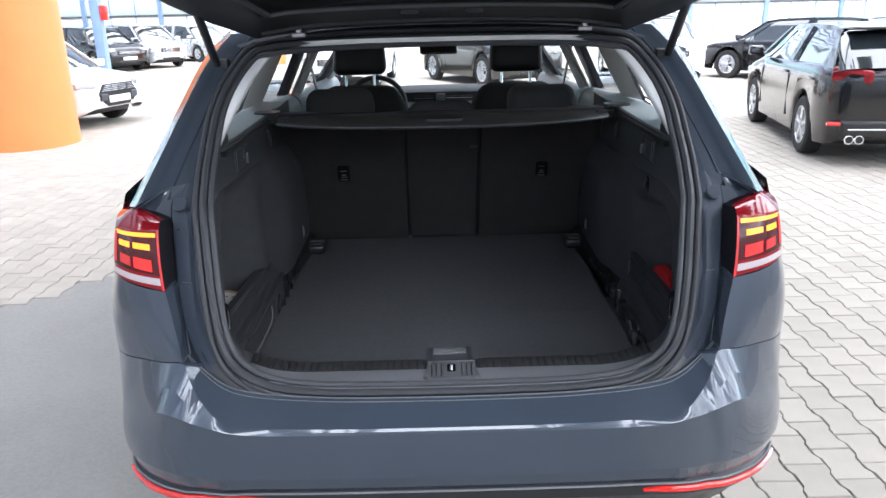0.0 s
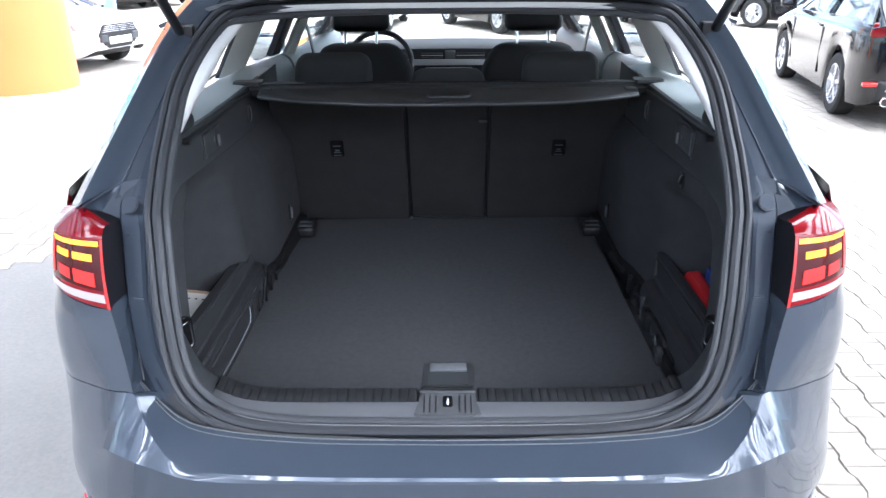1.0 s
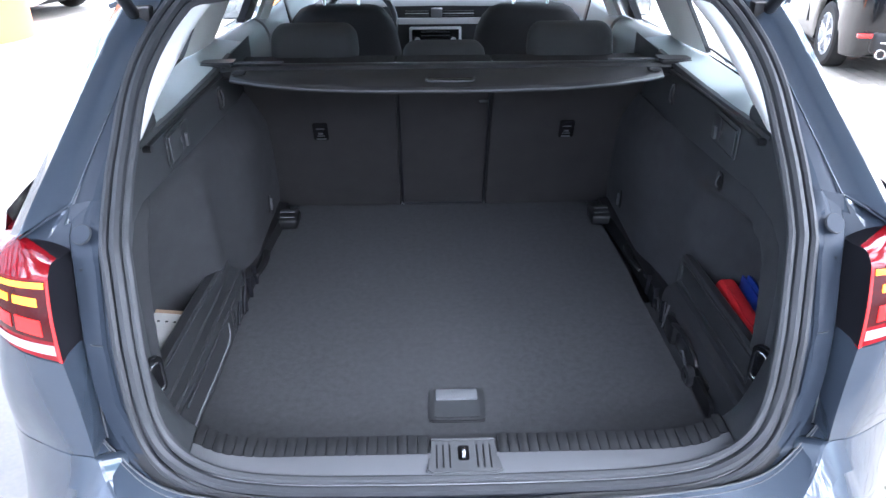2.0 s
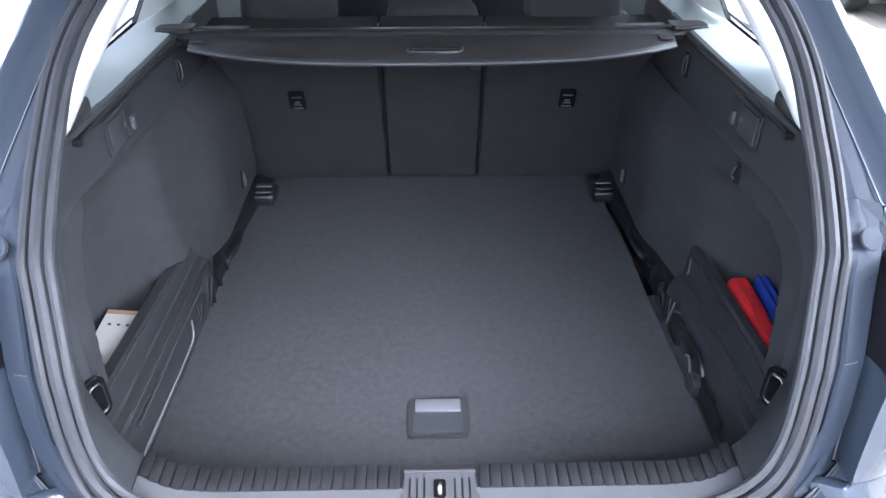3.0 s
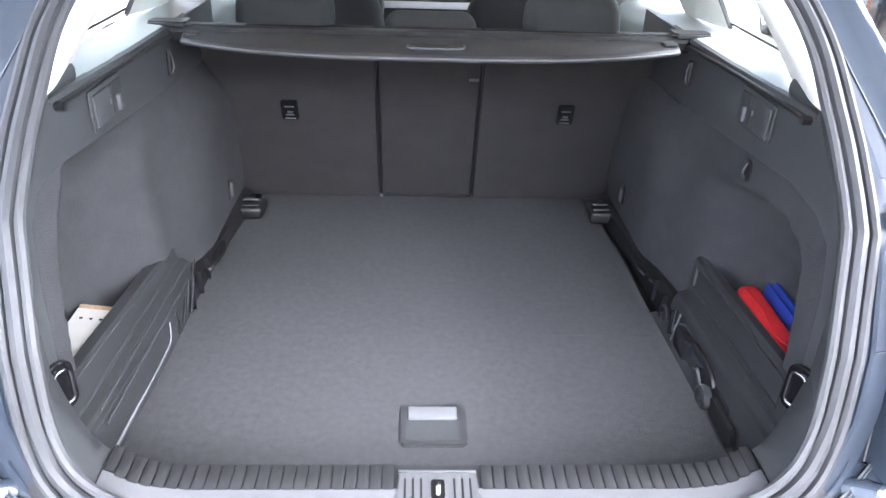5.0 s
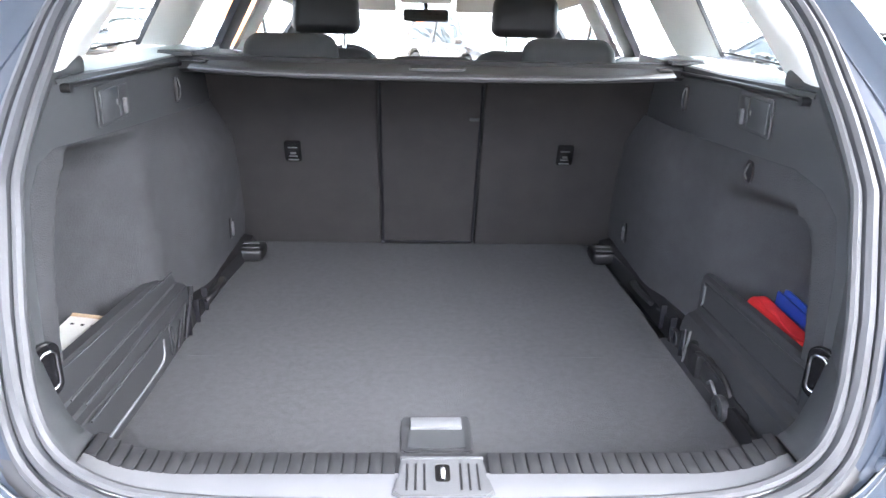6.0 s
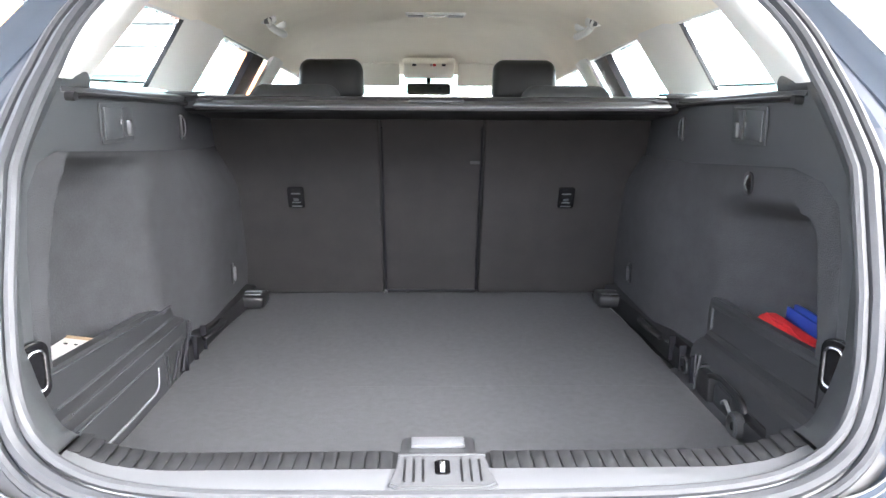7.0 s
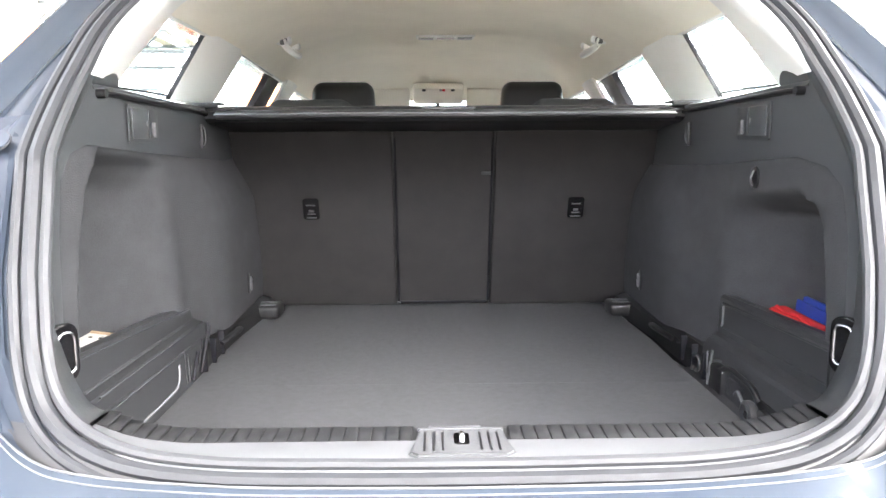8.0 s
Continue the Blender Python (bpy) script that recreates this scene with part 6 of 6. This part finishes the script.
for sx in (-1, 1):
    for y, z in ((0.98, -0.166), (3.76, -0.286)):
        w = wheel_at(car, sx * 0.80, y, 0.33, sx)
        w.matrix_basis = pose(0, 0, z + 0.003)


def parked_car(name, label, m, paint, L=4.3, W=1.78, H=1.45, r=0.33, bonnet=1.05, boot=0.35, belt=0.92, nose=0.72, tail=(-0.095, 0.085), grille=True, detail=()):
    """A parked car: the nose is at +y. bonnet and boot are the lengths ahead of and behind the cabin."""
    c = thing(name, m, label, "car", "parked cars")
    y0, y1, hw = -L / 2, L / 2, W / 2
    wb = L * 0.605
    fy, ry = wb * 0.5 + 0.02, -wb * 0.5 + 0.02
    bm = bmesh.new()
    rows = []
    N = 44
    for k in range(N + 1):
        y = lerp(y0, y1, k / N)
        e = min((y - y0), (y1 - y))
        nar = 1 - 0.16 * (1 - min(1, e / 0.55)) ** 2.2 - 0.10 * (1 - min(1, e / 0.10)) ** 2
        top = table([(y0, belt * 0.93), (y0 + 0.12, belt + 0.02), (y0 + boot + 0.3, belt + 0.03), (y1 - bonnet - 0.5, belt), (y1 - bonnet, belt - 0.01), (y1 - 0.45, nose + 0.07), (y1 - 0.12, nose), (y1, nose - 0.16)], y)
        low = 0.20 + 0.12 * (1 - min(1, e / 0.30)) ** 2
        arch = 0.0
        for cy in (fy, ry):
            if abs(y - cy) < r * 1.16:
                arch = max(arch, math.sqrt((r * 1.16) ** 2 - (y - cy) ** 2))
        lo = max(low, r + arch - 0.0 if arch > 0.03 else low)
        w = hw * nar
        ring = [V(w * 0.90, y, lo), V(w * 0.975, y, lo + 0.02), V(w * 0.99, y, max(lo + 0.03, 0.42)), V(w, y, max(lo + 0.04, 0.58)), V(w * 0.985, y, max(lo + 0.05, top - 0.14)), V(w * 0.965, y, top - 0.05), V(w * 0.92, y, top - 0.008), V(w * 0.80, y, top + 0.008), V(w * 0.45, y, top + 0.030), V(0, y, top + 0.038)]
        rows.append(ring + [V(-p.x, p.y, p.z) for p in ring[-2::-1]])
    vs = grid(bm, rows)
    bm.faces.new(vs[0])
    bm.faces.new(vs[-1][::-1])
    part("body", bm, paint, c, "", 55)
    bm = bmesh.new()
    box(bm, (0, 0, 0.38), (W * 0.84, L * 0.82, 0.4), 0.05)
    part("underbody", bm, BLACK, c)
    # cabin
    ca, cb = y0 + boot, y1 - bonnet
    stations = [(ca - 0.28, belt, 0.78), (ca, lerp(belt, H, 0.72), 0.80), (ca + 0.22, H - 0.035, 0.745), (ca + 0.55, H - 0.005, 0.735), (lerp(ca, cb, 0.5), H, 0.735), (cb - 0.75, H - 0.03, 0.725), (cb - 0.55, H - 0.07, 0.72), (cb, lerp(belt, H, 0.12), 0.80), (cb + 0.10, belt - 0.02, 0.82)]
    gl, rf = bmesh.new(), bmesh.new()
    rows, cap = [], []
    for y, z, k in stations:
        wt, wbelt = hw * k, hw * 0.945
        zb = belt - 0.03
        rows.append([V(s * lerp(wbelt, wt, t), y, lerp(zb, z, t)) for s, t in ((1, 0), (1, 0.5), (1, 0.93))] + [V(hw * k * u, y, z + 0.012 * (1 - u * u)) for u in (0.9, 0.5, 0, -0.5, -0.9)] + [V(s * lerp(wbelt, wt, t), y, lerp(zb, z, t)) for s, t in ((-1, 0.93), (-1, 0.5), (-1, 0))])
    vs = grid(gl, rows)
    part("cabin_glass", gl, CARGLASS, c, "", 50)
    rows = []
    for y, z, k in stations[2:7]:
        rows.append([V(hw * k * u * 1.03, y, z + 0.010 + 0.014 * (1 - u * u) - (0.05 if abs(u) > 0.99 else 0)) for u in (1, 0.96, 0.6, 0.2, 0, -0.2, -0.6, -0.96, -1)])
    grid(rf, rows)
    thicken(rf, 0.01)
    part("roof", rf, paint, c)
    for s in (-1, 1):
        for ya, yb, za, zb, wa, wb2 in ((cb + 0.05, cb - 0.60, belt, H - 0.05, 0.93, 0.735), (lerp(ca, cb, 0.48), lerp(ca, cb, 0.45), belt, H - 0.02, 0.95, 0.745), (ca - 0.12, ca + 0.24, belt, H - 0.03, 0.94, 0.755)):
            bm = bmesh.new()
            wid = 0.05 if ya > 0.3 else 0.09
            grid(bm, [[V(s * hw * wa, ya - wid, za), V(s * hw * wa * 1.004, ya + wid, za)], [V(s * (hw * wb2 + 0.005), yb - wid * 0.8, zb), V(s * (hw * wb2 + 0.005), yb + wid * 0.8, zb)]])
            thicken(bm, 0.02)
            part("pillar", bm, paint, c)
        # door seam, sill and handles
        for y in (cb - 0.10, lerp(ca, cb, 0.46)):
            bm = bmesh.new()
            box(bm, (s * hw * 0.995, y, 0.62), (0.012, 0.008, 0.52), 0.002)
            part("door_gap", bm, BLACK, c)
        for y in (lerp(ca, cb, 0.52), lerp(ca, cb, 0.12)):
            bm = bmesh.new()
            box(bm, (s * (hw * 0.985 + 0.008), y, belt - 0.14), (0.03, 0.18, 0.03), 0.01)
            part("door_handle", bm, paint, c)
        bm = bmesh.new()
        cushion(bm, (s * (hw + 0.09), cb - 0.02, belt + 0.05), (0.20, 0.10, 0.13), 0.035, 0.1)
        part("door_mirror", bm, paint, c)
        # lamps
        bm = bmesh.new()
        box(bm, (s * hw * 0.72, y1 - 0.13, nose - 0.065), (0.36, 0.20, 0.11), 0.035, pose(0, 0, 0, 0, 0, -24 * s), seg=3)
        part("headlamp", bm, HEADLAMP, c, "clear headlamp")
        bm = bmesh.new()
        box(bm, (s * hw * 0.70, y0 + 0.105, belt + tail[0]), (0.40, 0.15, tail[1]), 0.035, pose(0, 0, 0, 0, -6 * s, 18 * s), seg=3)
        part("tail_lamp", bm, LAMP_RED, c, "red tail lamp")
        wheel_at(c, s * (hw - 0.115), fy, r, s)
        wheel_at(c, s * (hw - 0.115), ry, r, s)
    # grille, lower intake, plates
    if grille:
        bm = bmesh.new()
        box(bm, (0, y1 + 0.004, nose - 0.155), (W * 0.48, 0.05, 0.15), 0.03, seg=3)
        g = part("grille", bm, BLACK, c, "dark grille with bright slats")
        for k in range(3):
            bm = bmesh.new()
            box(bm, (0, y1 + 0.032, nose - 0.19 + 0.035 * k), (W * 0.42, 0.008, 0.010), 0.003)
            part("slat", bm, CHROME, g)
        bm = bmesh.new()
        box(bm, (0, y1 - 0.012, 0.33), (W * 0.42, 0.05, 0.09), 0.02, seg=3)
        part("intake", bm, BLACK, c)
    for y, z in ((y1 + 0.04, 0.45), (y0 - 0.012, 0.62)):
        bm = bmesh.new()
        box(bm, (0, y, z), (0.52, 0.012, 0.11), 0.004)
        part("plate", bm, WHITE_CARD, c)
    bm = bmesh.new()
    box(bm, (0, y0 + 0.02, 0.40), (W * 0.80, 0.10, 0.20), 0.04, seg=3)
    part("rear_valance", bm, BLACK, c)
    for fn in detail:
        fn(c, W, L, H, belt)
    return c


BLACKPAINT = mat("black_car_paint", (0.006, 0.006, 0.007), 0.14, 0.1, vary=0.05, bump=0, coat=0.55)
WHITEPAINT = mat("white_car_paint", (0.80, 0.80, 0.80), 0.25, vary=0.03, bump=0, coat=1.0)
SILVERPAINT = mat("silver_car_paint", (0.50, 0.52, 0.54), 0.28, 0.5, vary=0.04, bump=0, coat=1.0)
BRONZEPAINT = mat("bronze_car_paint", (0.035, 0.030, 0.026), 0.22, 0.4, vary=0.05, bump=0, coat=1.0)


def exhausts(c, W, L, H, belt):
    for dx in (-0.62, -0.52, 0.52, 0.62):
        bm = bmesh.new()
        tube(bm, [(dx + 0.042 * math.cos(a), -L / 2 - 0.045, 0.30 + 0.042 * math.sin(a)) for a in [2 * math.pi * k / 20 for k in range(20)]], 0.009, 6, True, up=(0, 1, 0))
        pipe = part("tailpipe", bm, CHROME, c, "bright round tailpipe")
        bm = bmesh.new()
        rod(bm, (dx, -L / 2 - 0.035, 0.30), (dx, -L / 2 + 0.1, 0.30), 0.036, 16)
        part("pipe_bore", bm, BLACK, pipe)
    bm = bmesh.new()
    box(bm, (0, -L / 2 - 0.02, 0.405), (W * 0.72, 0.03, 0.02), 0.005)
    part("bright_strip", bm, CHROME, c, "bright strip over the tailpipes")
    for s in (-1, 1):
        bm = bmesh.new()
        box(bm, (s * W * 0.40, -L / 2 + 0.03, 0.46), (0.26, 0.06, 0.045), 0.012)
        part("rear_reflector", bm, REFLECTOR, c)
    bm = bmesh.new()
    box(bm, (0, -L / 2 + 0.36, H - 0.02), (W * 0.72, 0.28, 0.03), 0.012)
    part("roof_spoiler", bm, GLOSS_BLACK, c)


def hexagon_front(c, W, L, H, belt):
    """A six-sided dark grille with slats behind the plate, over a slim intake."""
    def panel(name, w, h, cut, z, material, parent, out=0.0, label=""):
        bm = bmesh.new()
        prism(bm, [(-w / 2, 0), (-w / 2 + cut, h / 2), (w / 2 - cut, h / 2), (w / 2, 0), (w / 2 - cut, -h / 2), (-w / 2 + cut, -h / 2)], 0.03, pose(0, L / 2 + 0.005 + out, z, 90, 0, 180))
        return part(name, bm, material, parent, label)
    g = panel("grille", 0.92, 0.32, 0.12, 0.54, BLACK, c, 0.0, "six-sided dark grille")
    for k in range(4):
        bm = bmesh.new()
        box(bm, (0, L / 2 + 0.040, 0.590 + 0.028 * k), (0.80 - 0.05 * k, 0.010, 0.009), 0.003)
        part("slat", bm, RIM, g)
    for s in (-1, 1):
        bm = bmesh.new()
        cushion(bm, (s * 0.37, L / 2 + 0.03, 0.49), (0.16, 0.04, 0.12), 0.018, 0.1)
        part("lamp_insert", bm, DARKSTEEL, g)
    panel("intake", 0.60, 0.055, 0.03, 0.362, BLACK, c, -0.02)


def face_dir(dx, dy):
    return math.degrees(math.atan2(dy, dx)) - 90


parked_car("black_hatchback", "glossy black hatchback with bright alloy wheels and twin tailpipes", pose(5.38, 7.95, 0, 0, 0, -11), BLACKPAINT, L=4.31, W=1.78, H=1.45, r=0.335, bonnet=1.25, boot=0.30, belt=1.03, nose=0.80, tail=(-0.070, 0.15), detail=(exhausts,))
parked_car("black_estate", "black estate car turned away from the yard", pose(8.67, 16.13, 0, 0, 0, face_dir(-0.60, 0.80)), BLACKPAINT, L=4.4, W=1.80, H=1.40, r=0.335, bonnet=1.15, boot=0.30, belt=0.93, nose=0.76)
parked_car("white_suv", "white car facing the yard", pose(5.35, 17.4, 0, 0, 0, 178), WHITEPAINT, L=4.4, W=1.84, H=1.65, r=0.35, bonnet=1.05, boot=0.25, belt=1.0, nose=0.85)
parked_car("white_hatchback", "white hatchback behind the orange column", pose(-7.32, 11.42, 0, 0, 0, face_dir(0.96, -0.28)), WHITEPAINT, L=4.0, W=1.73, H=1.48, r=0.31, bonnet=1.05, boot=0.25, belt=0.92, nose=0.76, grille=False, detail=(hexagon_front,))
parked_car("silver_hatchback", "silver hatchback in the far row", pose(-11.2, 27.3, 0, 0, 0, face_dir(0.80, -0.60)), SILVERPAINT, L=3.7, W=1.66, H=1.55, r=0.30, bonnet=0.80, boot=0.15, belt=0.98, nose=0.80)
parked_car("silver_saloon", "silver car at the end of the far row", pose(-10.4, 31.2, 0, 0, 0, face_dir(0.80, -0.60)), SILVERPAINT, L=4.3, W=1.75, H=1.47, r=0.32, bonnet=1.1, boot=0.6, belt=0.94, nose=0.76)
parked_car("black_saloon", "black car in the far row", pose(-12.3, 25.8, 0, 0, 0, face_dir(0.80, -0.60)), BLACKPAINT, L=4.3, W=1.78, H=1.50, r=0.33, bonnet=1.1, boot=0.25, belt=0.95, nose=0.80)
parked_car("bronze_suv", "dark bronze sport utility car facing the yard", pose(1.30, 17.4, 0, 0, 0, face_dir(0.42, -0.90)), BRONZEPAINT, L=4.5, W=1.85, H=1.65, r=0.37, bonnet=1.1, boot=0.25, belt=1.02, nose=0.86)
parked_car("white_estate", "white car parked ahead", pose(-2.15, 18.0, 0, 0, 0, 175), WHITEPAINT, L=4.4, W=1.8, H=1.55, r=0.33, bonnet=1.1, boot=0.3, belt=0.98, nose=0.80)

# Single pavers beside the car.
stone = part("paver", stone_mesh(), PAVER, pave)
data = stone.data
for k, (x, y, z, r) in enumerate(near):
    ob = stone if k == 0 else new("paver", data)
    ob.parent = pave
    ob.matrix_basis = pose(x, y, z, 0, 0, r)
